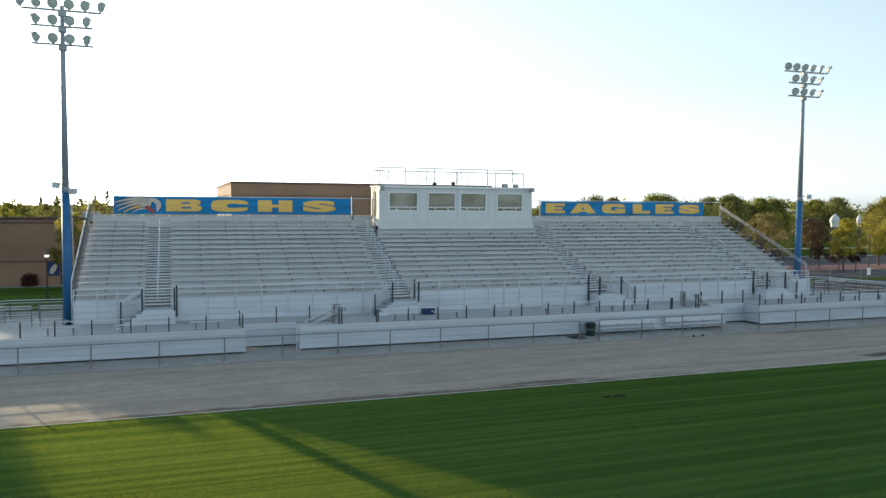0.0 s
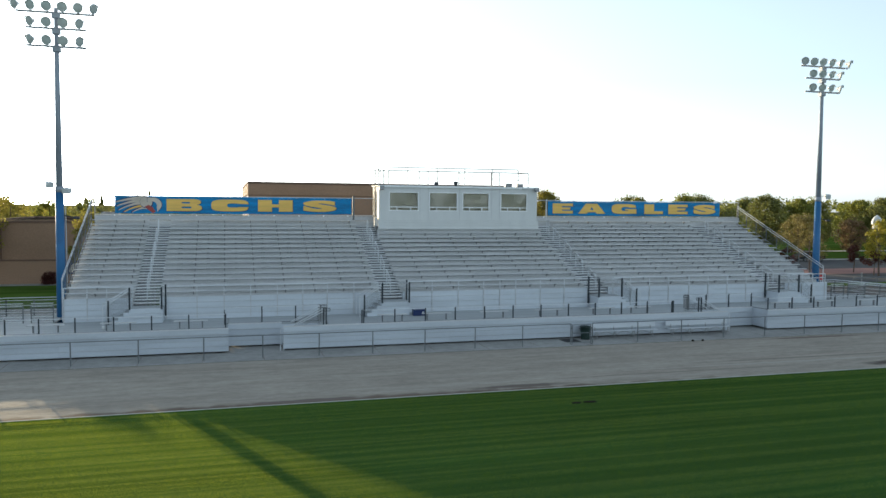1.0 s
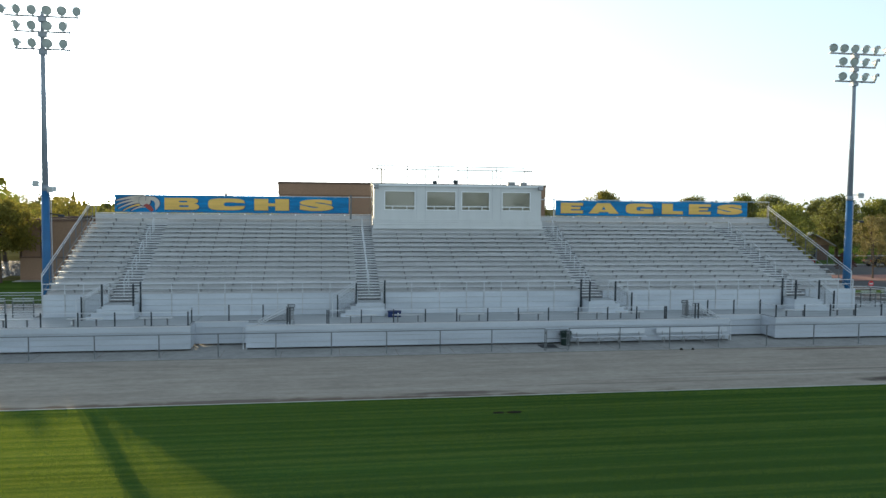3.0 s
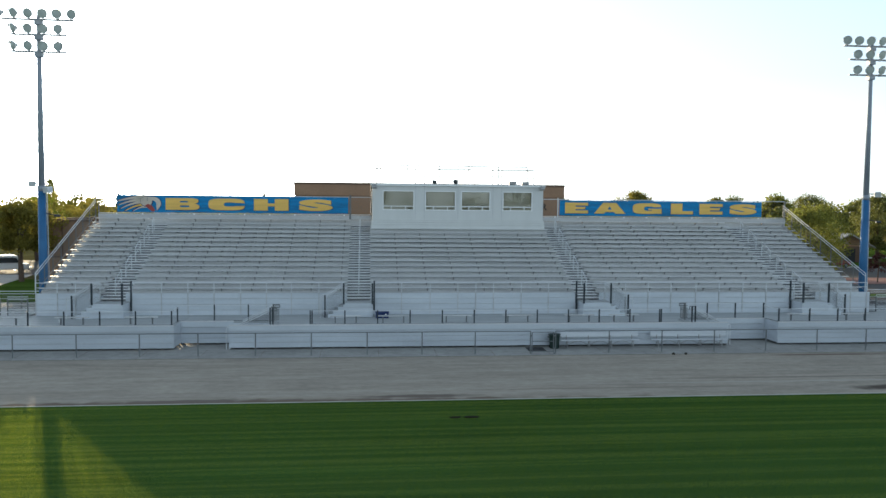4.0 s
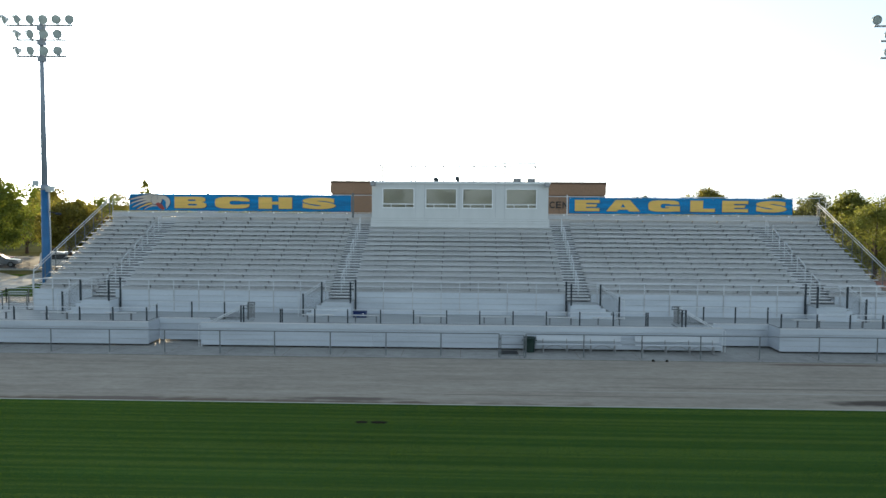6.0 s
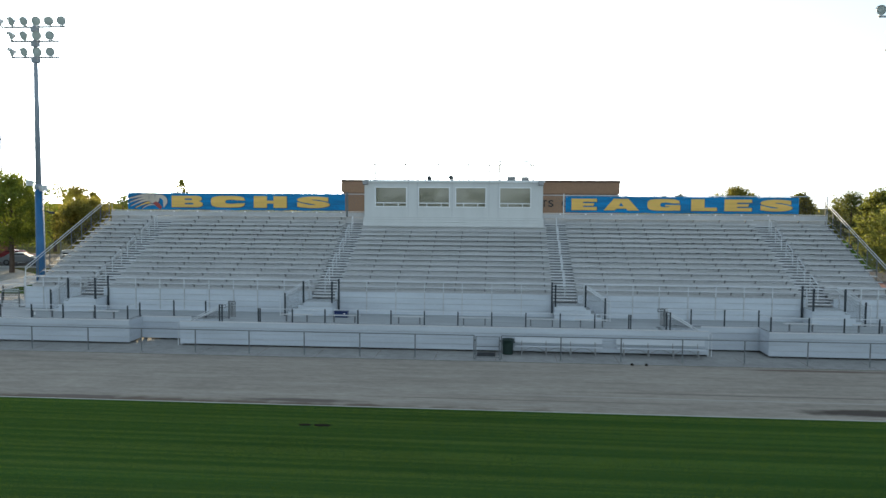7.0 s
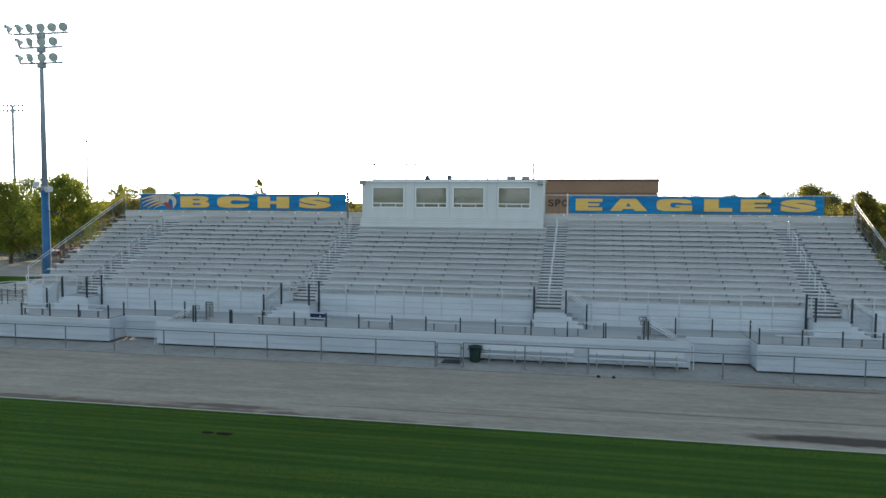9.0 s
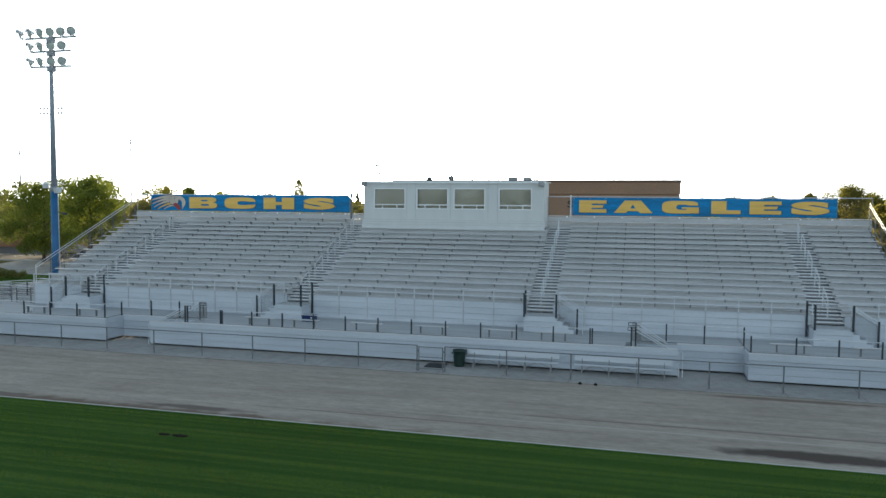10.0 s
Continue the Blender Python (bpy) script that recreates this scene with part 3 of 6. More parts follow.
def entry_stair(x_low, x_high):
    """Steps from the ground in the recess up to the walkway, behind the front planks."""
    ob = thing("entry_stair", "aluminium entry stair with sloping pipe rails beside the walkway", "stairs", "entry stairs")
    n = 7
    for i in range(n):
        a, b = x_low + (x_high - x_low) * i / n, x_low + (x_high - x_low) * (i + 1) / n
        z = WALK_Z * (i + 1) / n
        part("step", Geo().box(min(a, b), max(a, b) + 0.02, FRONT_Y + 0.05, REC - 0.03, z - 0.05, z), M_DECK, ob)
        part("step_riser", Geo().box(a - 0.008, a + 0.008, FRONT_Y + 0.05, REC - 0.03, z - WALK_Z / n, z - 0.05), M_RISER, ob)
    s = 1 if x_high > x_low else -1
    for y in (FRONT_Y + 0.08, REC - 0.02):
        lo, hi = x_low + 0.45 * s, x_high - 0.25 * s
        for dz in (0.0, -0.16):
            part("sloping_rail", Geo().tube((lo, y, 1.32 + dz * 0.4), (hi, y, 2.2 + dz), 0.02), M_RAIL, ob)
        part("end_rail", Geo().path([(hi, y, 2.2), (hi + 0.35 * s, y, 2.2), (hi + 0.35 * s, y, 2.05), (hi, y, 2.05)], 0.02), M_FENCE, ob)
        rear = y > FRONT_Y + 0.5
        for x in (hi,) if rear else (hi, hi + (0.14 if s > 0 else -0.19)):
            part("post", Geo().box(x - 0.034, x + 0.034, y - 0.034, y + 0.034, WALK_Z - 0.02, 2.22), M_FENCE if rear else M_DARK, ob)
        g = chain_link(Geo(), (lo, y, 1.27), (hi, y, 1.27), (hi, y, 2.05), (lo, y, 1.3), 0.07, 0.003)
        tagged(part("wire_mesh", g, M_MESH, ob, "fine wire mesh infill"), kind="stuff")
    xh = x_low - 0.04 * s
    part("end_hoop", Geo().path([(xh, FRONT_Y + 0.1, 0.0), (xh, FRONT_Y + 0.1, 1.12), (xh - 0.08 * s, FRONT_Y + 0.1, 1.2), (xh - 0.16 * s, FRONT_Y + 0.1, 1.12), (xh - 0.16 * s, FRONT_Y + 0.1, 0.0)], 0.02), M_RAIL, ob)
    gx = x_high - 0.17 if s > 0 else x_high + 0.28
    for i in range(2):
        x = gx - 0.11 + 0.22 * i
        leaf = Geo().box(x - 0.1, x - 0.07, REC + 0.2, REC + 0.24, WALK_Z + 0.06, 2.16).box(x + 0.07, x + 0.1, REC + 0.2, REC + 0.24, WALK_Z + 0.06, 2.16)
        for j in range(12):
            leaf.box(x - 0.07, x + 0.07, REC + 0.21, REC + 0.23, WALK_Z + 0.08 + 0.075 * j, WALK_Z + 0.13 + 0.075 * j)
        part("gate_leaf", leaf, M_BRACKET, ob, "grey slatted gate leaf folded open")
    for z in (1.98, 2.1):
        part("gate_bar", Geo().tube((gx - 0.25, REC + 0.18, z), (gx + 0.25, REC + 0.18, z), 0.016, 6), M_RAIL, ob, "pale pipe across the gate")
    return ob


entry_stair(4.15, 6.5)
entry_stair(31.75, 29.6)


def access_stair(ax, side):
    """Landing before an aisle, with steps down along the wall to the given side."""
    ob = thing("access_stair", "white aluminium landing and steps up to an aisle", "stairs", "access stairs")
    z = 2.08
    x0, x1, y0 = ax - 0.84, ax + 0.84, 40.5
    for j in range(5):
        part("landing_board", Geo().box(x0, x1, y0 + 0.25 * j, y0 + 0.25 * j + 0.245, z - 0.045, z), M_DECK, ob)
    planked(ob, x0, x1, y0 - 0.03, y0 - 0.002, WALK_Z, z - 0.002, 3, M_FASCIA, "landing_plank")
    xe = x0 if side > 0 else x1               # the closed end
    part("end_panel", Geo().box(xe - 0.012, xe + 0.012, y0, FRONT, WALK_Z, z - 0.05), M_FASCIA, ob)
    edge = x1 if side > 0 else x0             # where the steps leave
    run, rise = 0.29, (z - WALK_Z) / 4
    for i in range(1, 4):
        zt = z - rise * i
        a, b = edge + side * run * (i - 1), edge + side * run * i
        part("step", Geo().box(min(a, b), max(a, b), y0, y0 + 1.22, zt - 0.045, zt), M_DECK, ob)
        part("step_side", Geo().box(min(a, b), max(a, b), y0 - 0.03, y0 - 0.002, WALK_Z, zt), M_FASCIA, ob)
        part("step_end", Geo().box(b - 0.01, b + 0.01, y0, y0 + 1.22, zt - rise + 0.002, zt - 0.05), M_FASCIA, ob)
    part("top_riser", Geo().box(edge - 0.01, edge + 0.01, y0, y0 + 1.22, z - rise, z - 0.05), M_FASCIA, ob)
    foot = edge + side * 1.05
    for x, y in ((x0 + 0.02, y0 - 0.07), (x1 - 0.02, y0 - 0.07)):
        part("corner_post", Geo().box(x - 0.045, x + 0.045, y - 0.045, y + 0.045, z - 0.06, 3.24, 0.008), M_DARK, ob)
    part("back_post", Geo().box(xe - side * 0.1 - 0.045, xe - side * 0.1 + 0.045, FRONT - 0.125, FRONT - 0.035, z - 0.6, 3.26, 0.008), M_DARK, ob)
    part("foot_post", Geo().box(foot - 0.04, foot + 0.04, y0 - 0.11, y0 - 0.03, WALK_Z, 2.55, 0.008), M_DARK, ob)
    top = edge
    for dz in (0.0, -0.14):
        part("sloping_rail", Geo().path([(top, y0 - 0.07, 3.2 + dz), (foot, y0 - 0.07, 2.5 + dz), (foot + side * 0.28, y0 - 0.07, 2.42 + dz)], 0.022), M_RAIL, ob)
        part("wall_rail", Geo().path([(top, FRONT - 0.12, 3.2 + dz), (foot, FRONT - 0.12, 2.5 + dz), (foot + side * 0.28, FRONT - 0.12, 2.42 + dz)], 0.022), M_RAIL, ob)
    part("drop_pipe", Geo().tube((foot + side * 0.28, y0 - 0.07, 2.42), (foot + side * 0.28, y0 - 0.07, WALK_Z), 0.02), M_RAIL, ob)
    part("drop_pipe", Geo().tube((foot + side * 0.28, FRONT - 0.12, 2.42), (foot + side * 0.28, FRONT - 0.12, WALK_Z), 0.02), M_RAIL, ob)
    part("front_pipe", Geo().tube((x0, y0 - 0.07, 3.2), (x1, y0 - 0.07, 3.2), 0.018), M_RAIL, ob)
    g = chain_link(Geo(), (top, y0 - 0.07, z - 0.03), (foot, y0 - 0.07, WALK_Z + 0.1), (foot, y0 - 0.07, 2.4), (top, y0 - 0.07, 3.1), 0.09, 0.003)
    g = chain_link(g, (x0, y0 - 0.07, z), (x1, y0 - 0.07, z), (x1, y0 - 0.07, 3.18), (x0, y0 - 0.07, 3.18), 0.16, 0.002)
    tagged(part("wire_mesh", g, M_MESH, ob, "thin wire mesh infill"), kind="stuff")
    return ob


for ax, side in ((-3.065, -1), (10.88, -1), (25.05, 1), (38.8, 1)):
    access_stair(ax, side)


# hand rails in the middle of the aisles
def aisle_rail(length):
    ob = thing("aisle_handrail", "pale pipe handrail standing in the stepped aisle", "handrail", "handrails of the aisles")
    dz = length * RISE / RUN
    g = Geo().path([(0, 0, 0), (0, 0, 0.84), (0, 0.08, 0.95), (0, length, 0.95 + dz), (0, length + 0.06, 0.9 + dz), (0, length + 0.06, dz)], 0.025)
    part("rail_loop", g, M_RAIL, ob)
    part("middle_rail", Geo().tube((0, 0, 0.52), (0, length + 0.06, 0.52 + dz), 0.014), M_RAIL, ob)
    return ob


first, hoop = aisle_rail(1.08), aisle_rail(0.36)
PITCH = 1.955
for ax in AISLES:
    for i in range(5):
        y = 42.13 + PITCH * i
        m = pose(ax, y, tread_z(0) + (y - SEAT_Y) * RISE / RUN)
        model = first if i < 4 else hoop    # the uppermost is a short hoop
        if ax == AISLES[0] and i in (0, 4):
            model.matrix_basis = m
        else:
            copy_thing(model, m)


# ---- sides and back of the stand ----
def side_rail(x, label):
    ob = thing("side_rail", label, "railing", "side rails of the stand")
    y0, y1 = 42.0, 51.95
    z0, z1 = 3.68, 8.0
    def zz(y):
        return z0 + (z1 - z0) * (y - y0) / (y1 - y0)
    for i in range(9):
        y = y0 + (y1 - y0) * i / 8
        part("post", Geo().box(x - 0.02, x + 0.02, y - 0.02, y + 0.02, zz(y) - (1.45 if i else 2.4), zz(y)), M_FENCE if i else M_RAIL, ob)
    for dz in (0.0, -0.17):
        part("sloping_pipe", Geo().tube((x, y0, z0 + dz), (x, y1, z1 + dz), 0.02), M_RAIL, ob)
    part("lower_pipe", Geo().tube((x, y0, z0 - 1.1), (x, y1, z1 - 1.1), 0.014), M_STRUCT, ob)
    g = chain_link(Geo(), (x, y0, z0 - 1.1), (x, y1, z1 - 1.1), (x, y1, z1 - 0.17), (x, y0, z0 - 0.17), 0.10, 0.0022)
    tagged(part("wire_mesh", g, M_MESH, ob, "grey chain-link mesh"), kind="stuff")
    g = Geo().prism([(y0 + 0.2, z0 - 1.4), (y1, z1 - 1.45), (y1, z1 - 1.6), (y0 + 0.2, z0 - 1.55)], "x", x - 0.03, x + 0.03)
    part("side_beam", g, M_STRUCT, ob)
    return ob


side_rail(XC - 25.5, "sloping pipe rail with chain-link mesh at the stand's end")
side_rail(XC + 25.07, "sloping pipe rail with chain-link mesh at the stand's end")

BACK = 51.95
back_fence = thing("back_fence", "pipe fence with chain-link mesh behind the top row", "fence")
FENCE_RUNS = [(XC - 25.3, BOX_X0 - 0.05), (BOX_X1 + 0.05, XC + 25.2)]
for a, b in FENCE_RUNS:
    n = round((b - a) / 2.0)
    for i in range(n + 1):
        x = a + (b - a) * i / n
        part("post", Geo().tube((x, BACK + 0.03, 6.3), (x, BACK + 0.03, 8.33), 0.03), M_STRUCT, back_fence)
    part("top_pipe", Geo().tube((a, BACK + 0.03, 8.31), (b, BACK + 0.03, 8.31), 0.024), M_RAIL, back_fence)
    part("bottom_pipe", Geo().tube((a, BACK + 0.03, 7.05), (b, BACK + 0.03, 7.05), 0.02), M_RAIL, back_fence)
    for i in range(int((b - a) / 1.755)):
        part("clamp", Geo().box(a + 1.2 + i * 1.755, a + 1.29 + i * 1.755, BACK - 0.13, BACK - 0.1, 6.96, 7.05), M_TRIM, back_fence)
    part("kick_plank", Geo().box(a, b, BACK - 0.1, BACK - 0.06, 6.68, 7.0, 0.01), M_RISER, back_fence)
    g = chain_link(Geo(), (a, BACK + 0.03, 7.0), (b, BACK + 0.03, 7.0), (b, BACK + 0.03, 8.3), (a, BACK + 0.03, 8.3), 0.12, 0.0024)
    tagged(part("wire_mesh", g, M_MESH, back_fence, "grey chain-link mesh"), kind="stuff")
    # unseen board that keeps light from behind out of the underside
    part("back_board", Geo().box(a, b, BACK - 0.02, BACK + 0.02, 2.4, 6.66), M_RISER, back_fence)


part("banner_post", Geo().tube((25.46, BACK - 0.06, 6.7), (25.46, BACK - 0.06, 8.42), 0.045), M_RAIL, back_fence, "stout pale post at a banner's end")
part("banner_post", Geo().box(10.1, 10.24, BACK - 0.12, BACK - 0.02, 6.7, 8.46, 0.01), M_FENCE, back_fence, "stout dark post at a banner's end")

# added boards, out of sight, stop the low sun shining through below the stand
back_skirt = thing("back_skirt", "unseen grey boards added to keep the sun out below the stand", "wall", kind="structure")
# the gap between them passes one sun patch to the recess
for a, b in ((XC - 25.4, -4.3), (-2.9, XC + 25.2)):
    part("sun_block_board", Geo().box(a, b, BACK - 0.02, BACK + 0.02, 0.0, 2.39), M_STRUCT, back_skirt)
part("box_board", Geo().box(BOX_X0 - 0.05, BOX_X1 + 0.05, BACK - 0.02, BACK + 0.02, 2.4, 6.3), M_STRUCT, back_skirt)
for x in (XC - 25.46, XC + 25.15):
    part("end_board", Geo().prism([(42.1, 0.0), (51.9, 0.0), (51.9, 6.2), (42.1, 2.1)], "x", x, x + 0.04), M_RISER, back_skirt)


def letters(text, x0, x1, z0, z1, y, mat, parent, depth=0.004, bold=0.03, name="letter"):
    """One character, set upright in the box x0..x1, z0..z1, facing -y."""
    cu = bpy.data.curves.new("letter_outline", "FONT")
    cu.body, cu.extrude, cu.offset, cu.resolution_u = text, 0.02, bold, 6
    tmp = bpy.data.objects.new("letter_tmp", cu)
    scene.collection.objects.link(tmp)
    bpy.context.view_layer.update()
    me = bpy.data.meshes.new_from_object(tmp.evaluated_get(bpy.context.evaluated_depsgraph_get()))
    bpy.data.objects.remove(tmp)
    bpy.data.curves.remove(cu)
    xs, ys = [v.co.x for v in me.vertices], [v.co.y for v in me.vertices]
    ax_, bx_, ay_, by_ = min(xs), max(xs), min(ys), max(ys)
    for v in me.vertices:
        u, w = (v.co.x - ax_) / (bx_ - ax_), (v.co.y - ay_) / (by_ - ay_)
        v.co = (x0 + (x1 - x0) * u, y - v.co.z * depth / 0.02, z0 + (z1 - z0) * w)
    me.name = name
    me.materials.clear()
    me.materials.append(mat)
    ob = link(new(name, me), parent)
    return ob


def sweep(cx, cy, rx, ry, a0, a1, n=9, p=0.75):
    """Points of a squarish arc between two angles in degrees."""
    out = []
    for i in range(n + 1):
        a = radians(a0 + (a1 - a0) * i / n)
        c, d = math.cos(a), math.sin(a)
        out.append((cx + rx * math.copysign(abs(c) ** p, c), cy + ry * math.copysign(abs(d) ** p, d)))
    return out


def block_outline(ch):
    """Outline and holes of a wide heavy capital in a box one unit wide and high; empty where the built-in font serves."""
    if ch == "B":
        ring = [(0, 0), (0.70, 0)] + sweep(0.72, 0.27, 0.28, 0.27, -90, 70) + sweep(0.70, 0.76, 0.27, 0.24, -50, 90) + [(0, 1)]
        return [ring, sweep(0.54, 0.70, 0.12, 0.065, 0, 350, 14, 0.4), sweep(0.56, 0.31, 0.14, 0.075, 0, 350, 14, 0.4)]
    if ch == "C":
        return [[(1.0, 0.62)] + sweep(0.5, 0.5, 0.5, 0.5, 30, 330, 26, 0.55) + [(1.0, 0.38), (0.72, 0.36)] + sweep(0.60, 0.5, 0.18, 0.17, 300, 60, 12, 0.6) + [(0.72, 0.64)]]
    if ch == "G":
        return [[(0.98, 0.64)] + sweep(0.5, 0.5, 0.5, 0.5, 30, 296, 26, 0.55) + [(0.90, 0.02), (1.0, 0.02), (1.0, 0.50), (0.54, 0.50), (0.54, 0.37), (0.66, 0.37), (0.66, 0.27)] + sweep(0.56, 0.5, 0.17, 0.20, 290, 60, 12, 0.6) + [(0.72, 0.64)]]
    if ch == "H":
        return [[(0, 0), (0.40, 0), (0.40, 0.37), (0.60, 0.37), (0.60, 0), (1, 0), (1, 1), (0.60, 1), (0.60, 0.62), (0.40, 0.62), (0.40, 1), (0, 1)]]
    if ch == "E":
        return [[(0, 0), (1, 0), (1, 0.28), (0.46, 0.28), (0.46, 0.39), (0.86, 0.39), (0.90, 0.61), (0.46, 0.61), (0.46, 0.73), (1, 0.73), (1, 1), (0, 1)]]
    if ch == "L":
        return [[(0, 0), (1, 0), (1, 0.29), (0.52, 0.29), (0.52, 1), (0, 1)]]
    if ch == "A":
        return [[(0, 0), (0.31, 0), (0.36, 0.15), (0.63, 0.15), (0.68, 0), (1, 0), (0.70, 1), (0.28, 1)], [(0.43, 0.37), (0.56, 0.37), (0.49, 0.68)]]
    return []


def block_letter(ch, x0, x1, z0, z1, y, mat, parent, name):
    rings = block_outline(ch)
    if not rings:
        return letters(ch, x0, x1, z0, z1, y, mat, parent, 0.003, 0.068, name)
    cu = bpy.data.curves.new("letter_outline", "CURVE")
    cu.dimensions, cu.fill_mode, cu.extrude = "2D", "BOTH", 0.0015
    for ring in rings:
        sp = cu.splines.new("POLY")
        sp.points.add(len(ring) - 1)
        for point, (u, w) in zip(sp.points, ring):
            point.co = (x0 + (x1 - x0) * u, z0 + (z1 - z0) * w, 0, 1)
        sp.use_cyclic_u = True
    tmp = bpy.data.objects.new("letter_tmp", cu)
    scene.collection.objects.link(tmp)
    bpy.context.view_layer.update()
    me = bpy.data.meshes.new_from_object(tmp.evaluated_get(bpy.context.evaluated_depsgraph_get()))
    bpy.data.objects.remove(tmp)
    bpy.data.curves.remove(cu)
    for v in me.vertices:
        v.co = (v.co.x, y - v.co.z, v.co.y)
    me.name = name
    me.materials.clear()
    me.materials.append(mat)
    return link(new(name, me), parent)


def banner(x0, x1, z0, z1, glyphs, label, crest=False):
    ob = thing("banner", label, "banner", "banners on the back fence")
    n, rows = 160, 12
    yb = BACK - 0.04
    v, f = [], []
    for j in range(rows + 1):
        for i in range(n + 1):
            u, w = i / n, j / rows
            sag = 0.012 * math.sin(u * 60 + 3 * w) * (1 - w) - 0.012 * abs(math.sin(u * 24)) * w
            v.append((x0 + (x1 - x0) * u, yb + 0.010 * noise.noise((u * 40, w * 9, 0)), z0 + (z1 - z0) * w + (sag if j in (0, rows) else 0)))
    for j in range(rows):
        for i in range(n):
            a = j * (n + 1) + i
            f.append((a, a + 1, a + n + 2, a + n + 1))
    g = Geo().add(v, f)
    cloth = part("cloth", g, M_BANNER, ob)
    so = cloth.modifiers.new("thickness", "SOLIDIFY")
    so.thickness = 0.004
    for ch, a, b in glyphs:
        xa, xb = x0 + (x1 - x0) * a, x0 + (x1 - x0) * b
        h = z1 - z0
        block_letter(ch, xa, xb + 0.04, z0 + h * 0.125, z0 + h * 0.84, yb - 0.024, M_NAVY, ob, "letter_shadow")
        block_letter(ch, xa, xb, z0 + h * 0.15, z0 + h * 0.85, yb - 0.032, M_GOLD, ob, "letter")
    if crest:
        emblem(ob, x0, z0, z1, yb - 0.028)
    for i in range(int((x1 - x0) / 1.0) + 1):
        part("eyelet", Geo().tube((x0 + 0.1 + i * 1.0, yb - 0.014, z1 - 0.06), (x0 + 0.1 + i * 1.0, yb - 0.022, z1 - 0.06), 0.02, 6), M_RAIL, ob)
    return ob


def emblem(ob, x0, z0, z1, y):
    """Plain sweeping bands and rounded shapes in the crest's colours."""
    h, w = z1 - z0, 2.9
    def put(pts, mat, k, name):
        part(name, Geo().prism([(x0 + 0.1 + w * u, z0 + h * v) for u, v in pts], "y", y - 0.004 - 0.003 * k, y - 0.001 - 0.003 * k), mat, ob)
    def band(v0, u0, v1, thick, grow):
        m = 14
        low, high = [], []
        for i in range(m + 1):
            t = i / m
            u, v = u0 + (0.66 - u0) * t, v0 + (v1 - v0) * (1 - (1 - t) ** 2)
            d = thick * (0.25 + 0.75 * t) / 2 + grow
            low.append((u - grow, v - d))
            high.append((u - grow, v + d))
        return low + high[::-1]
    feathers = [(0.66, 0.00, 0.90, 0.24, M_CREAM), (0.42, 0.01, 0.76, 0.22, M_CREAM), (0.20, 0.05, 0.62, 0.20, M_CREAM), (0.08, 0.16, 0.46, 0.16, M_GOLD), (0.06, 0.34, 0.33, 0.14, M_CREAM)]
    for v0, u0, v1, th, mat in feathers:
        put(band(v0, u0, v1, th, 0.026), M_NAVY, 0, "emblem_outline")
        put(band(v0, u0, v1, th, 0.0), mat, 1, "emblem_band")
    for k, (cu, cv, ru, rv, mat) in enumerate(((0.66, 0.64, 0.15, 0.33, M_NAVY), (0.65, 0.65, 0.135, 0.29, M_CREAM))):
        put(sweep(cu, cv, ru, rv, 0, 350, 24, 0.9), mat, 2 + k, "emblem_disc")
    put([(0.70, 0.50), (0.80, 0.34), (0.86, 0.10), (0.80, 0.02), (0.70, 0.20), (0.62, 0.40)], M_CRIMSON, 4, "emblem_wedge")
    crook = [(0.68, 0.93)] + sweep(0.80, 0.52, 0.195, 0.40, 100, -30, 14, 1.0) + [(0.90, 0.10)] + sweep(0.79, 0.46, 0.10, 0.24, -20, 110, 10, 1.0) + [(0.68, 0.66)]
    put([(0.8 + (u - 0.8) * 1.08, 0.52 + (v - 0.52) * 1.07) for u, v in crook], M_NAVY, 5, "emblem_outline")
    put(crook, M_CREAM, 6, "emblem_hook")


banner(-6.04, 10.03, 7.12, 8.30, [("B", 0.205, 0.350), ("C", 0.388, 0.546), ("H", 0.585, 0.736), ("S", 0.782, 0.932)], "blue cloth banner with large gold letters and pale crest shapes", True)
banner(25.59, 41.3, 7.12, 8.26, [("E", 0.026, 0.137), ("A", 0.167, 0.32), ("G", 0.356, 0.498), ("L", 0.544, 0.654), ("E", 0.686, 0.802), ("S", 0.837, 0.974)], "blue cloth banner with large gold letters")

# ---- press box ----
PY0, PY1, PZ1 = 50.2, 52.5, 9.25
pbox = thing("press_box", "white painted press box on top of the stand", "press box")
WINS = [(12.47, 14.68), (15.46, 17.63), (18.01, 20.11), (21.0, 23.15)]
WZ0, WZ1 = 7.42, 8.8
edges = [BOX_X0] + [x for w in WINS for x in w] + [BOX_X1]
for a, b in zip(edges[0::2], edges[1::2]):
    part("wall_pier", Geo().box(a, b, PY0, PY0 + 0.14, WZ0, WZ1), M_BOX, pbox)
part("wall_lower", Geo().box(BOX_X0, BOX_X1, PY0, PY0 + 0.14, 6.72, WZ0), M_BOX, pbox)
part("wall_upper", Geo().box(BOX_X0, BOX_X1, PY0, PY0 + 0.14, WZ1, PZ1 - 0.06), M_BOX, pbox)
for x in (BOX_X0, BOX_X1 - 0.14):
    part("side_wall", Geo().box(x, x + 0.14, PY0 + 0.14, PY1, 6.3, PZ1 - 0.06), M_BOX, pbox)
part("back_wall", Geo().box(BOX_X0 + 0.14, BOX_X1 - 0.14, PY1 - 0.14, PY1, 6.3, PZ1 - 0.06), M_BOX, pbox)
part("floor_slab", Geo().box(BOX_X0 + 0.14, BOX_X1 - 0.14, PY0 + 0.14, PY1 - 0.14, 6.5, 6.6), M_WALL2, pbox)
part("counter", Geo().box(BOX_X0 + 0.15, BOX_X1 - 0.15, PY0 + 0.16, PY0 + 0.7, 7.3, 7.34), M_WALL, pbox)
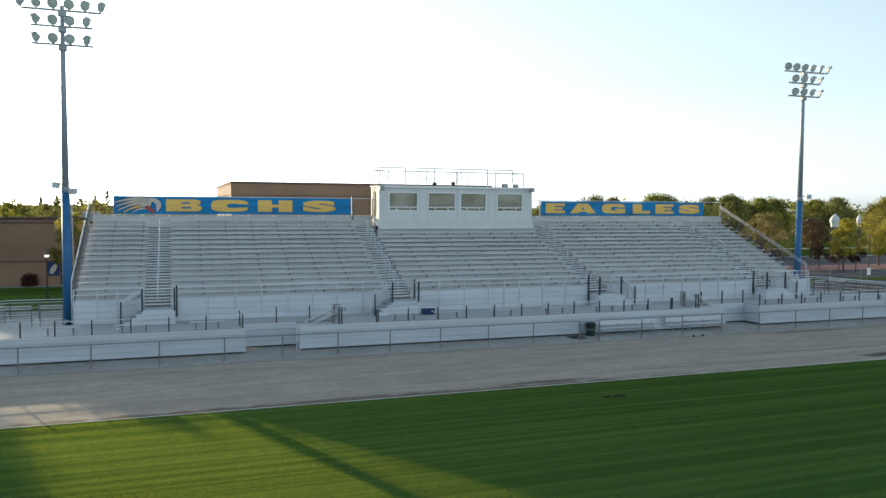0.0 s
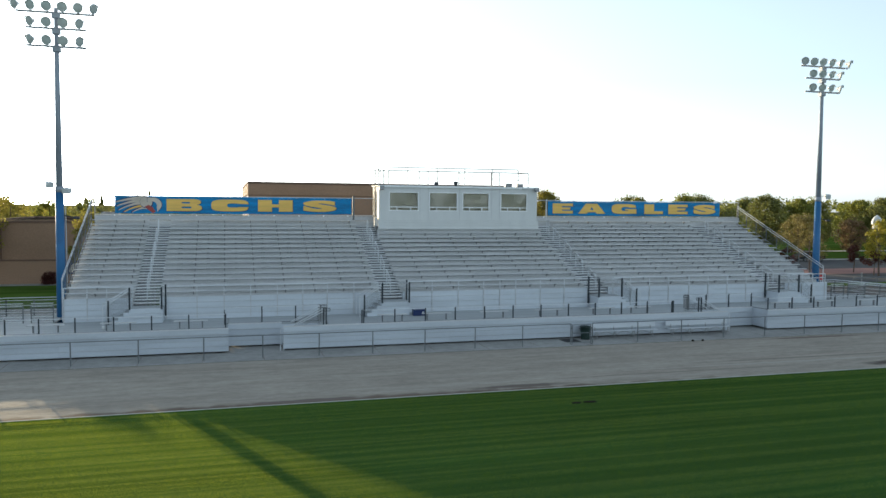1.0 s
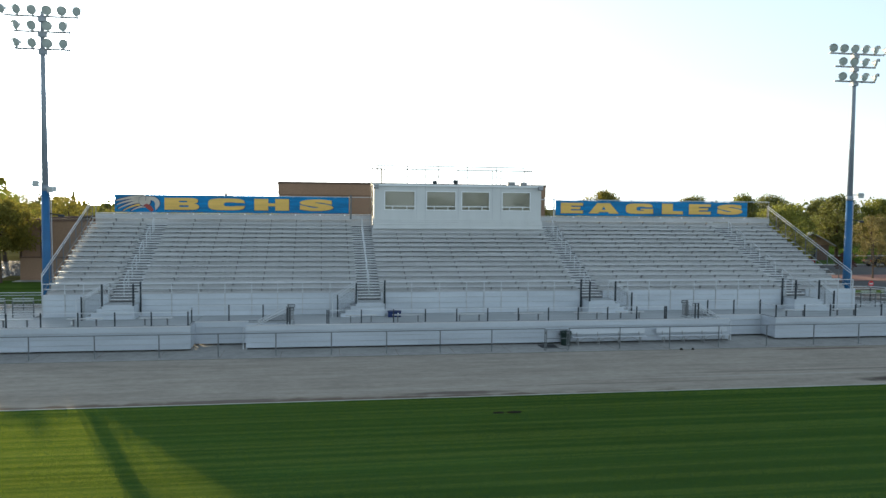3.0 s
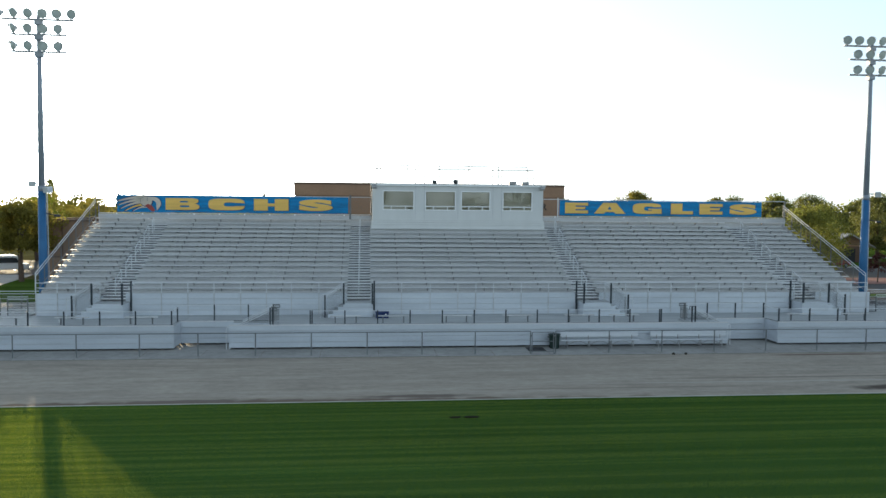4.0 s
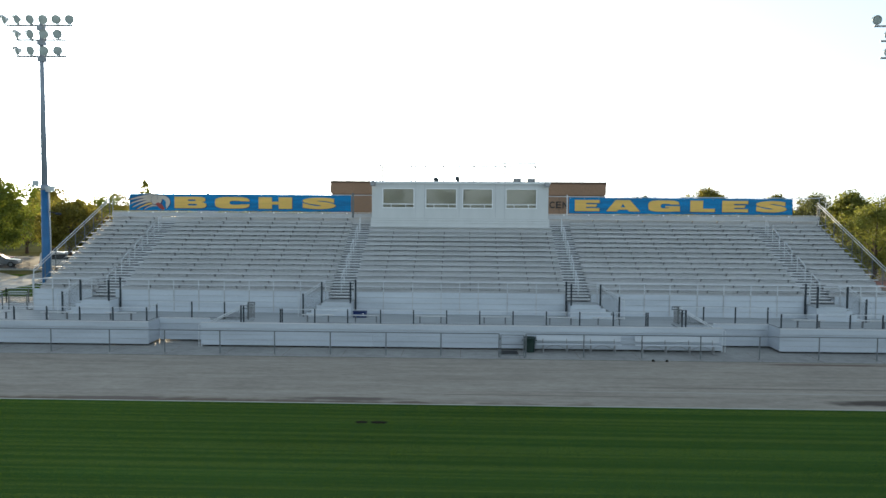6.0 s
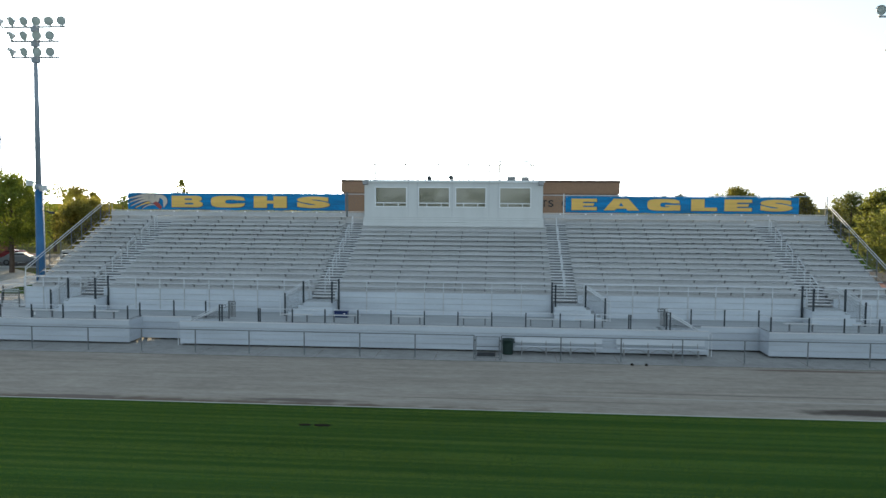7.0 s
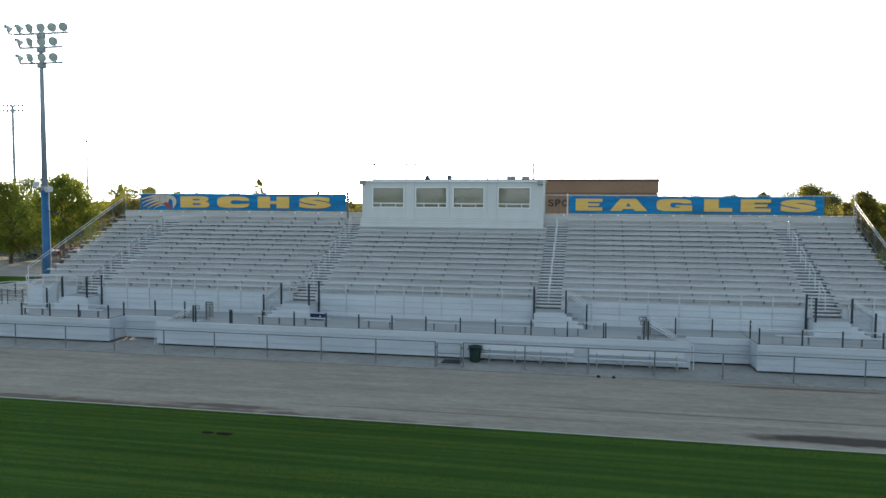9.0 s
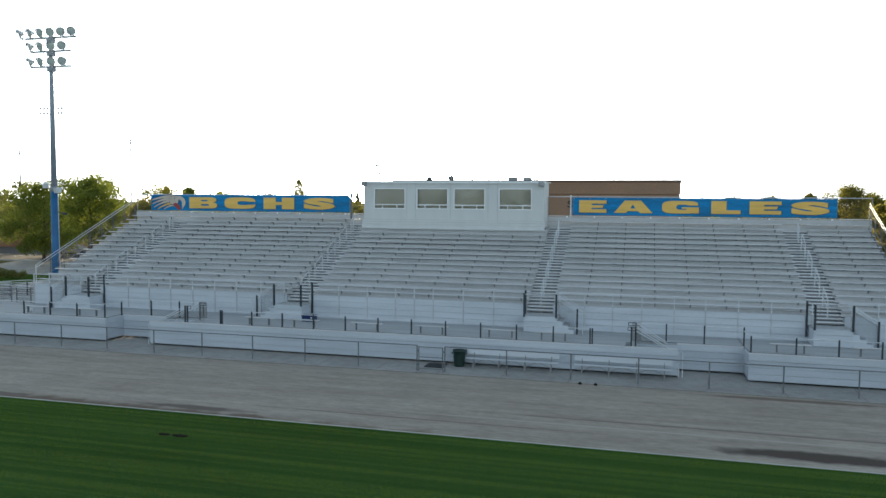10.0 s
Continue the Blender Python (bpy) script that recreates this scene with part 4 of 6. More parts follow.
part("roof", Geo().box(BOX_X0 - 0.1, BOX_X1 + 0.1, PY0 - 0.1, PY1 + 0.1, PZ1 - 0.06, PZ1, 0.015), M_BOX, pbox)
part("roof_edge", Geo().box(BOX_X0 - 0.12, BOX_X1 + 0.12, PY0 - 0.13, PY0 - 0.1, PZ1 - 0.12, PZ1 + 0.02), M_TRIM, pbox)
for i, (za, zb, yo) in enumerate(((6.14, 6.4, 0.24), (6.4, 6.57, 0.17), (6.57, 6.72, 0.10))):
    part("base_ledge", Geo().box(BOX_X0 - 0.06, BOX_X1 + 0.06, PY0 - yo, PY0 + 0.02, za, zb - 0.004, 0.01), M_BOX, pbox)
part("seat_plank", Geo().box(SECTIONS[2][0], SECTIONS[2][1], 49.78, 49.98, 6.09, 6.135, 0.012), M_SEAT, stand)
part("riser_board", Geo().box(SECTIONS[2][0], SECTIONS[2][1], 49.985, 50.01, 5.4, 6.19, 0.005), M_RISER, stand)
for x in (14.78, 15.4, 17.79, 20.3, 20.92):
    part("panel_joint", Geo().box(x - 0.014, x + 0.014, PY0 - 0.006, PY0, 6.8, PZ1 - 0.13), M_RISER, pbox)
for a, b in WINS:
    w = link(new("window", Geo().box(a, b, PY0 + 0.05, PY0 + 0.06, WZ0 + 0.3, WZ1 - 0.05).mesh("window", M_GLASS)), pbox)
    tagged(w, "grey tinted window with white frame")
    fr = Geo()
    fr.box(a, b, PY0 - 0.02, PY0 + 0.09, WZ0, WZ0 + 0.06).box(a, b, PY0 - 0.02, PY0 + 0.09, WZ1 - 0.06, WZ1)
    fr.box(a, a + 0.06, PY0 - 0.02, PY0 + 0.09, WZ0 + 0.06, WZ1 - 0.06).box(b - 0.06, b, PY0 - 0.02, PY0 + 0.09, WZ0 + 0.06, WZ1 - 0.06)
    fr.box(a + 0.06, b - 0.06, PY0 - 0.02, PY0 + 0.09, WZ0 + 0.25, WZ0 + 0.32)
    for u in (0.27, 0.73):
        x = a + (b - a) * u
        fr.box(x - 0.03, x + 0.03, PY0 - 0.02, PY0 + 0.09, WZ0 + 0.06, WZ0 + 0.25)
    part("window_frame", fr, M_TRIM, w)
    part("blind", Geo().box(a + 0.02, b - 0.02, PY0 + 0.17, PY0 + 0.18, WZ0 + 0.03, WZ1 - 0.02), M_BLIND, w, "beige roller blind drawn down")
    part("lower_pane", Geo().box(a + 0.05, b - 0.05, PY0 + 0.05, PY0 + 0.06, WZ0 + 0.05, WZ0 + 0.27), M_GLASS, w)

roof_rail = thing("roof_rail", "thin grey pipe railing round the press box roof", "railing")
for y, top, posts in ((50.4, 10.33, (12.47, 14.75, 15.42, 17.78, 20.3, 20.95, 23.28)), (52.2, 10.66, (12.1, 14.32, 16.63, 18.81, 21.02, 23.17))):
    for x in posts:
        part("post", Geo().tube((x, y, PZ1), (x, y, top), 0.04, 6), M_STRUCT, roof_rail)
    part("top_pipe", Geo().tube((posts[0], y, top), (posts[-1], y, top), 0.04, 6), M_STRUCT, roof_rail)
    part("middle_pipe", Geo().tube((posts[0], y, (PZ1 + top) / 2), (posts[-1], y, (PZ1 + top) / 2), 0.012, 6), M_STRUCT, roof_rail)
for xa, xb in ((12.47, 12.1), (23.28, 23.17)):
    part("end_pipe", Geo().tube((xa, 50.4, 10.33), (xb, 52.2, 10.33), 0.02, 6), M_STRUCT, roof_rail)
cage = thing("roof_ladder", "dark steel ladder cage at the press box corner", "ladder")
for x, y in ((11.66, 51.1), (11.66, 51.7), (12.0, 51.1), (12.36, 51.1), (12.36, 51.7)):
    part("upright", Geo().tube((x, y, 7.0 if x < 11.7 else PZ1), (x, y, 10.4), 0.035, 6), M_DARK, cage)
for i in range(12):
    part("rung", Geo().tube((11.66, 51.1, 7.2 + i * 0.27), (11.66, 51.7, 7.2 + i * 0.27), 0.014, 6), M_DARK, cage)
part("hoop", Geo().path([(11.66, 51.1, 10.4), (12.36, 51.1, 10.4), (12.36, 51.7, 10.4), (11.66, 51.7, 10.4), (11.66, 51.1, 10.4)], 0.022, 6), M_DARK, cage)
part("side_door", Geo().box(BOX_X0 - 0.03, BOX_X0, 51.15, 51.95, 6.95, 8.85, 0.01), M_DARK, pbox, "dark metal door in the end wall")
for x in (BOX_X0 + 0.12, BOX_X1 - 0.15):
    lampo = thing("wall_floodlight", "small dark floodlight under the press box roof edge", "floodlight", "floodlights of the press box")
    part("bracket", Geo().box(x - 0.03, x + 0.03, PY0 - 0.25, PY0 - 0.13, 9.12, 9.2), M_STRUCT, lampo)
    part("housing", Geo().prism([(PY0 - 0.46, 8.98), (PY0 - 0.26, 8.92), (PY0 - 0.2, 9.2), (PY0 - 0.42, 9.22)], "x", x - 0.17, x + 0.17), M_STRUCT, lampo)

# ---- floodlight masts ----
M_BULB = material("reflector_glass", (0.50, 0.54, 0.51), 0.35, 0.0, 0.06, 4, 30, 0.0)


def lathe(profile, n=14):
    """Turns (radius, z) pairs round z."""
    g = Geo()
    v, f = [], []
    for r, z in profile:
        v += [(r * math.cos(2 * math.pi * i / n), r * math.sin(2 * math.pi * i / n), z) for i in range(n)]
    for j in range(len(profile) - 1):
        f += [(j * n + i, j * n + (i + 1) % n, (j + 1) * n + (i + 1) % n, (j + 1) * n + i) for i in range(n)]
    return g.add(v, f)


bowl_mesh = lathe([(0.05, 0.36), (0.11, 0.34), (0.13, 0.24), (0.24, 0.14), (0.31, 0.02), (0.33, 0.0), (0.31, -0.005), (0.295, 0.02)], 16).mesh("reflector_bowl", M_LAMP, True)
glass_mesh = lathe([(0.30, 0.0), (0.22, -0.03), (0.10, -0.045), (0.001, -0.05)], 16).mesh("lens", M_BULB, True)
visor_mesh = Geo().add([(0.34 * math.cos(a), 0.34 * math.sin(a), z) for z in (0.0, -0.13) for a in [math.pi * (0.12 + 0.76 * i / 8) for i in range(9)]],
                       [(i, i + 1, 10 + i, 9 + i) for i in range(8)]).mesh("visor", M_LAMP)
yoke_mesh = Geo().path([(0, -0.34, -0.05), (0, -0.37, 0.12), (0, -0.42, 0.16)], 0.03, 6).box(-0.04, 0.04, -0.5, -0.4, 0.1, 0.2).mesh("yoke", M_STEEL)


def flood_lamp(parent, x, y, z, az, down):
    """A round floodlight aimed az degrees from -y towards +x."""
    ob = link(new("floodlight", bowl_mesh), parent)
    # the bowl opens towards its own -z
    aim = Vector((math.sin(radians(az)) * math.cos(radians(down)), -math.cos(radians(az)) * math.cos(radians(down)), -math.sin(radians(down))))
    ob.matrix_basis = Matrix.Translation((x, y, z)) @ aim.to_track_quat("-Z", "Y").to_matrix().to_4x4() @ Matrix.Scale(0.85, 4)
    for nm, me in (("lens", glass_mesh), ("visor", visor_mesh), ("yoke", yoke_mesh)):
        link(new(nm, me), ob)
    tagged(ob, "round grey floodlight with a glass lens")
    return ob


def mast(x, y, flip, label):
    ob = thing("floodlight_mast", label, "light mast", "floodlight masts", at=(x, y, 0))
    part("footing", Geo().tube((0, 0, 0), (0, 0, 0.35), 0.5, 20), M_CONC, ob, smooth=False)
    part("lower_pole", Geo().tube((0, 0, 0.3), (0, 0, 8.45), 0.27, 20, 0.222), M_BLUEPOLE, ob, "blue painted lower pole", True)
    part("collar", Geo().tube((0, 0, 8.4), (0, 0, 8.72), 0.235, 20), M_POLE, ob, "", True)
    part("upper_pole", Geo().tube((0, 0, 8.7), (0, 0, 18.75), 0.195, 16, 0.105), M_POLE, ob, "grey steel upper pole", True)
    for z, half, n in ((16.62, 1.55, 4), (17.62, 1.55, 4), (18.5, 1.97, 6)):
        part("crossarm", Geo().box(-half, half, -0.09, 0.05, z - 0.06, z + 0.04, 0.01), M_POLE, ob)
        part("clamp", Geo().box(-0.2, 0.2, -0.17, 0.2, z - 0.32, z - 0.03, 0.02), M_POLE, ob)
        for i in range(n):
            u = -1 + 2 * i / (n - 1)
            x1 = u * (half - 0.28 if n == 4 else half + 0.06)
            part("lamp_bracket", Geo().path([(max(-half, min(half, x1)), 0, z), (x1, -0.42, z + 0.02), (x1, -0.42, z + 0.16)], 0.03, 6), M_POLE, ob)
        for i in range(n):
            u = -1 + 2 * i / (n - 1)
            flood_lamp(ob, u * (half - 0.28 if n == 4 else half + 0.06), -0.5, z + 0.24, flip * 5 + u * 44, 14)
    for sx, z in ((-0.42, 8.85), (0.34, 8.52)) if flip > 0 else ((0.62, 8.8),):
        part("stub_arm", Geo().tube((0, 0, z), (sx, -0.05, z), 0.035, 6), M_STEEL, ob)
        spot = part("area_light", Geo().prism([(-0.24, -0.15), (0.06, -0.21), (0.17, 0.06), (0.1, 0.13), (-0.2, 0.16)], "x", -0.19, 0.19), M_LAMP, ob, "small box floodlight")
        spot.matrix_basis = pose(sx * 1.2, -0.1, z, 20, 0, 25 * (1 if sx < 0 else -1))
    part("camera_arm", Geo().tube((0.1, 0, 7.1), (0.9, -0.1, 6.95), 0.03, 6).tube((0.72, -0.08, 6.95), (1.05, -0.12, 6.93), 0.07, 8), M_DARK, ob)
    part("junction_box", Geo().box(0.26, 0.44, -0.12, 0.12, 1.4, 2.1, 0.02), M_STRUCT, ob)
    part("conduit", Geo().tube((0.34, 0, 0.1), (0.3, 0, 8.3), 0.025, 6), M_STEEL, ob)
    return ob


mast(-7.96, 44.24, 1, "tall floodlight mast with blue foot and grey steel top")
mast(44.46, 44.29, -1, "tall floodlight mast with blue foot and grey steel top")

# ---- fence, gate, benches along the track ----
fence = thing("track_fence", "low galvanised pipe fence along the dirt track", "fence")
FY, FZ = 35.5, 1.2
fx = [-18.0, -15.0, -12.0, -9.0, -5.96, -2.95, 0.08, 2.93, 5.77, 8.57, 11.41, 14.24, 17.02, 19.95, 21.3, 24.2, 27.1, 30.02, 32.94, 35.87, 38.72, 41.6, 44.5, 47.4, 50.3, 53.2]
for x in sorted(set(fx)):
    p = part("post", Geo().tube((x, FY, -0.05), (x, FY, FZ), 0.032, 8), M_FENCE, fence)
    part("footing", Geo().tube((x, FY, -0.01), (x, FY, 0.05), 0.085, 8, 0.06), M_CONC, fence)
part("top_pipe", Geo().tube((-20.2, FY, FZ), (19.95, FY, FZ), 0.026), M_FENCE, fence)
part("top_pipe", Geo().tube((21.3, FY, FZ), (53.3, FY, FZ), 0.026), M_FENCE, fence)
gate = thing("pipe_gate", "closed galvanised pipe gate in the track fence", "gate")
for x in (20.04, 21.19):
    part("gate_upright", Geo().tube((x, FY, 0.08), (x, FY, 1.16), 0.026, 8), M_FENCE, gate)
for z in (0.12, 0.66, 1.14):
    part("gate_bar", Geo().tube((20.04, FY, z), (21.19, FY, z), 0.02, 8), M_FENCE, gate)
for x in (19.98, 21.25):
    for z in (0.3, 0.95):
        part("hinge", Geo().tube((x - 0.05, FY, z), (x + 0.05, FY, z), 0.045, 8), M_FENCE, gate)
    part("base_cap", Geo().tube((x, FY, 0.0), (x, FY, 0.06), 0.06, 8), M_FENCE, gate)
solid("rubber_mat", Geo().box(20.05, 20.98, 36.3, 37.25, 0.0, 0.025, 0.008), M_BLACK, "black rubber mat lying on the concrete inside the gate", "mat")


def team_bench(x0, x1):
    ob = thing("team_bench", "silver aluminium bench with a wide backrest plank", "bench", "team benches")
    y = 37.0
    part("seat", Geo().box(x0, x1, y - 0.14, y + 0.12, 0.41, 0.455, 0.012), M_BENCH, ob)
    part("backrest", Geo().box(x0, x1, y + 0.22, y + 0.26, 0.57, 0.86, 0.012), M_BENCH, ob)
    n = 4
    for i in range(n):
        x = x0 + 0.35 + (x1 - x0 - 0.7) * i / (n - 1)
        g = Geo().path([(x, y - 0.1, 0), (x, y - 0.06, 0.40)], 0.024, 6).path([(x, y + 0.3, 0), (x, y + 0.06, 0.40)], 0.024, 6)
        g.path([(x, y - 0.12, 0.40), (x, y + 0.18, 0.40), (x, y + 0.27, 0.84)], 0.022, 6)
        part("leg_frame", g, M_STRUCT, ob)
        if i < n - 1:
            xn = x + (x1 - x0 - 0.7) / (n - 1)
            pts = [(x + (xn - x) * t, y + 0.05, 0.12 + 0.26 * math.sin(math.pi * t)) for t in [j / 8 for j in range(9)]]
            part("arched_brace", Geo().path(pts, 0.014, 5), M_STRUCT, ob)
    return ob


team_bench(21.98, 26.4)
team_bench(27.12, 31.5)

can = thing("trash_can", "dark green plastic trash can beside the team bench", "trash can", at=(21.62, 37.05, 0))
part("barrel", lathe([(0.001, 0.01), (0.25, 0.01), (0.26, 0.05), (0.285, 0.5), (0.31, 0.72), (0.335, 0.73), (0.335, 0.78), (0.30, 0.78), (0.28, 0.6), (0.24, 0.06), (0.001, 0.06)], 20), M_TRASH, can, "", True)
for s in (-1, 1):
    part("handle", Geo().path([(s * 0.30, -0.1, 0.62), (s * 0.37, -0.08, 0.62), (s * 0.37, 0.08, 0.62), (s * 0.30, 0.1, 0.62)], 0.015, 6), M_TRASH, can)


def deck_bench():
    ob = thing("walkway_bench", "short aluminium bench standing on the walkway", "bench", "benches on the walkway")
    part("seat", Geo().box(-0.86, 0.86, -0.11, 0.11, 0.36, 0.405, 0.012), M_FOOT, ob)
    for x in (-0.57, 0.57):
        part("leg", Geo().box(x - 0.03, x + 0.03, -0.05, 0.05, 0.0, 0.36).box(x - 0.04, x + 0.04, -0.12, 0.12, 0.345, 0.36), M_GATE, ob)
    return ob


bench0 = deck_bench()
bxs = [10.23, 12.85, 16.36, 19.84, 23.38, 25.98, -7.6, -4.2, -0.63, 36.6, 40.03, 43.52, 47.0]
bench0.matrix_basis = pose(bxs[0], 38.4, WALK_Z)
for x in bxs[1:]:
    copy_thing(bench0, pose(x, 38.4, WALK_Z))

cooler = thing("storage_bin", "dark blue plastic bin with a white label on the walkway", "bin", at=(12.27, 40.3, WALK_Z))
part("body", Geo().box(-0.37, 0.37, -0.2, 0.2, 0.0, 0.30, 0.02), M_BLUEBIN, cooler)
part("lid", Geo().box(-0.39, 0.39, -0.22, 0.22, 0.30, 0.36, 0.02), M_BLUEBIN, cooler)
part("label", Geo().box(0.16, 0.25, -0.206, -0.2, 0.19, 0.25), M_WHITE, cooler, "plain white label")
cup = solid("paper_cup", lathe([(0.001, 1.251), (0.05, 1.251), (0.07, 1.42), (0.06, 1.42), (0.045, 1.27), (0.001, 1.27)], 10), M_WHITE, "white paper cup standing on the deck boards", "cup", smooth=True)
cup.location = (-5.0, 38.9, 0)
scar = Geo()
random.seed(5)
for cx, w in ((14.60, 0.24), (15.20, 0.33)):
    ring = [(cx + w * (0.75 + 0.25 * random.random()) * math.cos(a), 23.66 + 0.09 * (0.7 + 0.4 * random.random()) * math.sin(a)) for a in [2 * math.pi * i / 14 for i in range(14)]]
    scar.prism(ring, "z", 0.0, 0.04)
solid("bare_patch", scar, M_SOIL, "dark bare soil patch in the turf", "bare patch")

# plain lumps standing in for two small dark objects of unknown kind
for x, y in ((27.55, 35.0), (28.22, 34.98)):
    ring = [(x + 0.085 * (0.8 + 0.4 * random.random()) * math.cos(a), y + 0.06 * (0.8 + 0.4 * random.random()) * math.sin(a)) for a in [2 * math.pi * i / 9 for i in range(9)]]
    clod = Geo().prism(ring, "z", -0.01, 0.05).prism([(x + (p - x) * 0.55, y + (q - y) * 0.55) for p, q in ring], "z", 0.05, 0.09)
    solid("dark_lump", clod, M_SOIL, "small dark lump of unknown kind at the edge of the track", "clod", "clods at the track edge")

# equipment on the press box roof
def roof_box(x, y, w, d, h, label):
    ob = thing("roof_equipment", label, "equipment", at=(x, y, PZ1))
    part("case", Geo().box(-w / 2, w / 2, -d / 2, d / 2, 0.06, h, 0.02), M_STRUCT, ob)
    part("skid", Geo().box(-w / 2, w / 2, -d / 2 - 0.03, d / 2 + 0.03, 0.0, 0.06), M_DARK, ob)


roof_box(21.8, 50.8, 0.55, 0.4, 0.3, "grey metal case on the press box roof")
roof_box(22.75, 50.9, 0.5, 0.45, 0.28, "grey metal case on the press box roof")
for x, y, h in ((16.2, 50.7, 0.18), (17.7, 50.75, 0.24)):
    hd = thing("siren_horn", "small dark loudspeaker horn on the roof", "loudspeaker", "horns on the roof", at=(x, y, PZ1))
    part("stem", Geo().tube((0, 0, 0), (0, 0, h), 0.06, 8), M_DARK, hd)
    horn = lathe([(0.001, 0.12), (0.07, 0.11), (0.10, 0.04), (0.15, -0.08), (0.19, -0.12), (0.17, -0.11), (0.001, -0.04)], 12)
    o = part("horn", horn, M_DARK, hd)
    o.matrix_basis = pose(0, 0, h + 0.03, 70, 0, 20)
for x, y, h in ((18.3, 51.6, 1.0), (19.3, 51.9, 0.8)):
    st = thing("camera_stand", "thin tripod stand on the press box roof", "tripod", "tripods on the roof", at=(x, y, PZ1))
    part("column", Geo().tube((0, 0, 0.35), (0, 0, h), 0.02, 6), M_DARK, st)
    for a in (0, 120, 240):
        part("leg", Geo().tube((0, 0, 0.5), (0.25 * math.cos(radians(a)), 0.25 * math.sin(radians(a)), 0.0), 0.015, 5), M_DARK, st)
    part("head_plate", Geo().box(-0.25, 0.25, -0.05, 0.05, h, h + 0.04), M_DARK, st)


# ---- ramps at both ends ----
def ramp(x0, s, label):
    """A landing beside the walkway and a ramp that runs down from it towards s."""
    ob = thing("access_ramp", label, "ramp", "access ramps")
    z = WALK_Z - 0.01
    def slope(d):
        return z if d < 3.1 else z - (d - 3.1) * 0.085
    def floor(d0, d1, y0, y1):
        xa, xb, za, zb = x0 + s * d0, x0 + s * d1, slope(d0), slope(d1)
        g = Geo().add([(xa, y0, za), (xb, y0, zb), (xb, y1, zb), (xa, y1, za), (xa, y0, za - 0.08), (xb, y0, zb - 0.08), (xb, y1, zb - 0.08), (xa, y1, za - 0.08)],
                      [(0, 1, 2, 3), (7, 6, 5, 4), (0, 4, 5, 1), (1, 5, 6, 2), (2, 6, 7, 3), (3, 7, 4, 0)])
        part("ramp_floor", g, M_DECK, ob)
    def rail(d0, d1, y):
        xa, xb, za, zb = x0 + s * d0, x0 + s * d1, slope(d0), slope(d1)
        n = max(1, round((d1 - d0) / 1.4))
        for i in range(n + 1):
            x, zz = xa + (xb - xa) * i / n, za + (zb - za) * i / n
            part("post", Geo().box(x - 0.028, x + 0.028, y - 0.028, y + 0.028, 0.0, zz + 0.95), M_FENCE, ob)
        for dz, r in ((1.07, 0.024), (0.92, 0.02), (0.62, 0.014), (0.35, 0.014), (0.08, 0.016)):
            part("pipe", Geo().tube((xa, y, za + dz), (xb, y, zb + dz), r, 6), M_RAIL, ob)
        g = chain_link(Geo(), (xa, y, za + 0.08), (xb, y, zb + 0.08), (xb, y, zb + 0.9), (xa, y, za + 0.9), 0.08, 0.0045)
        tagged(part("wire_mesh", g, M_MESH, ob, "grey chain-link mesh"), kind="stuff")
    floor(0.0, 3.1, 41.75, 45.0)
    floor(3.1, 12.0, 43.5, 45.0)
    rail(0.05, 1.15, 42.0)
    rail(1.55, 3.1, 42.0)
    rail(0.2, 3.1, 44.95)
    rail(3.1, 12.0, 44.95)
    rail(3.1, 12.0, 43.55)
    return ob


ramp(XC - 25.9, -1, "silver aluminium ramp and landing with pipe rails")
ramp(XC + 25.8, 1, "silver aluminium ramp and landing with pipe rails")

# ---- buildings ----
def text_row(text, x0, x1, z0, z1, y, mat, parent, gap=0.22):
    n = len(text)
    w = (x1 - x0) / n
    for i, ch in enumerate(text):
        if ch != " ":
            letters(ch, x0 + w * (i + gap / 2), x0 + w * (i + 1 - gap / 2), z0, z1, y, mat, parent, 0.04, 0.02, "wall_letter")


hall = thing("sports_hall", "large windowless brown stucco sports hall", "building")
part("lower_wall", Geo().box(3.5, 33.5, 81.0, 111, 0, 8.76), M_WALL, hall)
part("upper_wall", Geo().box(3.45, 33.55, 80.94, 111, 8.82, 10.0), M_WALL, hall)
part("reveal", Geo().box(3.6, 33.4, 81.06, 110.9, 8.76, 8.82), M_WALL2, hall)
part("coping", Geo().box(3.4, 33.6, 80.9, 111.05, 10.0, 10.25), M_WALL2, hall)
for i in range(1, 6):
    x = 3.5 + 5 * i
    part("control_joint", Geo().box(x - 0.02, x + 0.02, 80.985, 81.0, 0.2, 8.76), M_WALL2, hall)
text_row("SPORTS CENTER", 22.36, 31.64, 7.40, 8.13, 80.96, M_LETTER, hall)

gym = thing("low_hall", "low brown stucco building with a lower front wall", "building")
part("wall", Geo().box(-21.3, 3.2, 77.6, 100, 0, 5.85), M_WALL, gym)
part("roof", Geo().box(-21.2, 3.1, 77.9, 99.8, 5.85, 5.9), M_SOIL, gym, "dark gravel roof")
for box in ((-21.4, 3.25, 77.5, 77.9), (-21.4, 3.25, 99.8, 100.1), (-21.4, -21.2, 77.9, 99.8), (3.1, 3.25, 77.9, 99.8)):
    part("coping", Geo().box(*box, 5.85, 6.1), M_WALL2, gym, "dark brown roof edge")
part("front_wall", Geo().box(-21.3, 3.2, 77.0, 77.6, 0, 2.2), M_WALL, gym)
part("front_coping", Geo().box(-21.35, 3.2, 76.95, 77.6, 2.2, 2.3), M_WALL2, gym)
door = part("door", Geo().box(-12.55, -11.4, 76.93, 77.0, 0.0, 2.1, 0.01), M_DARK, gym, "dark metal door")
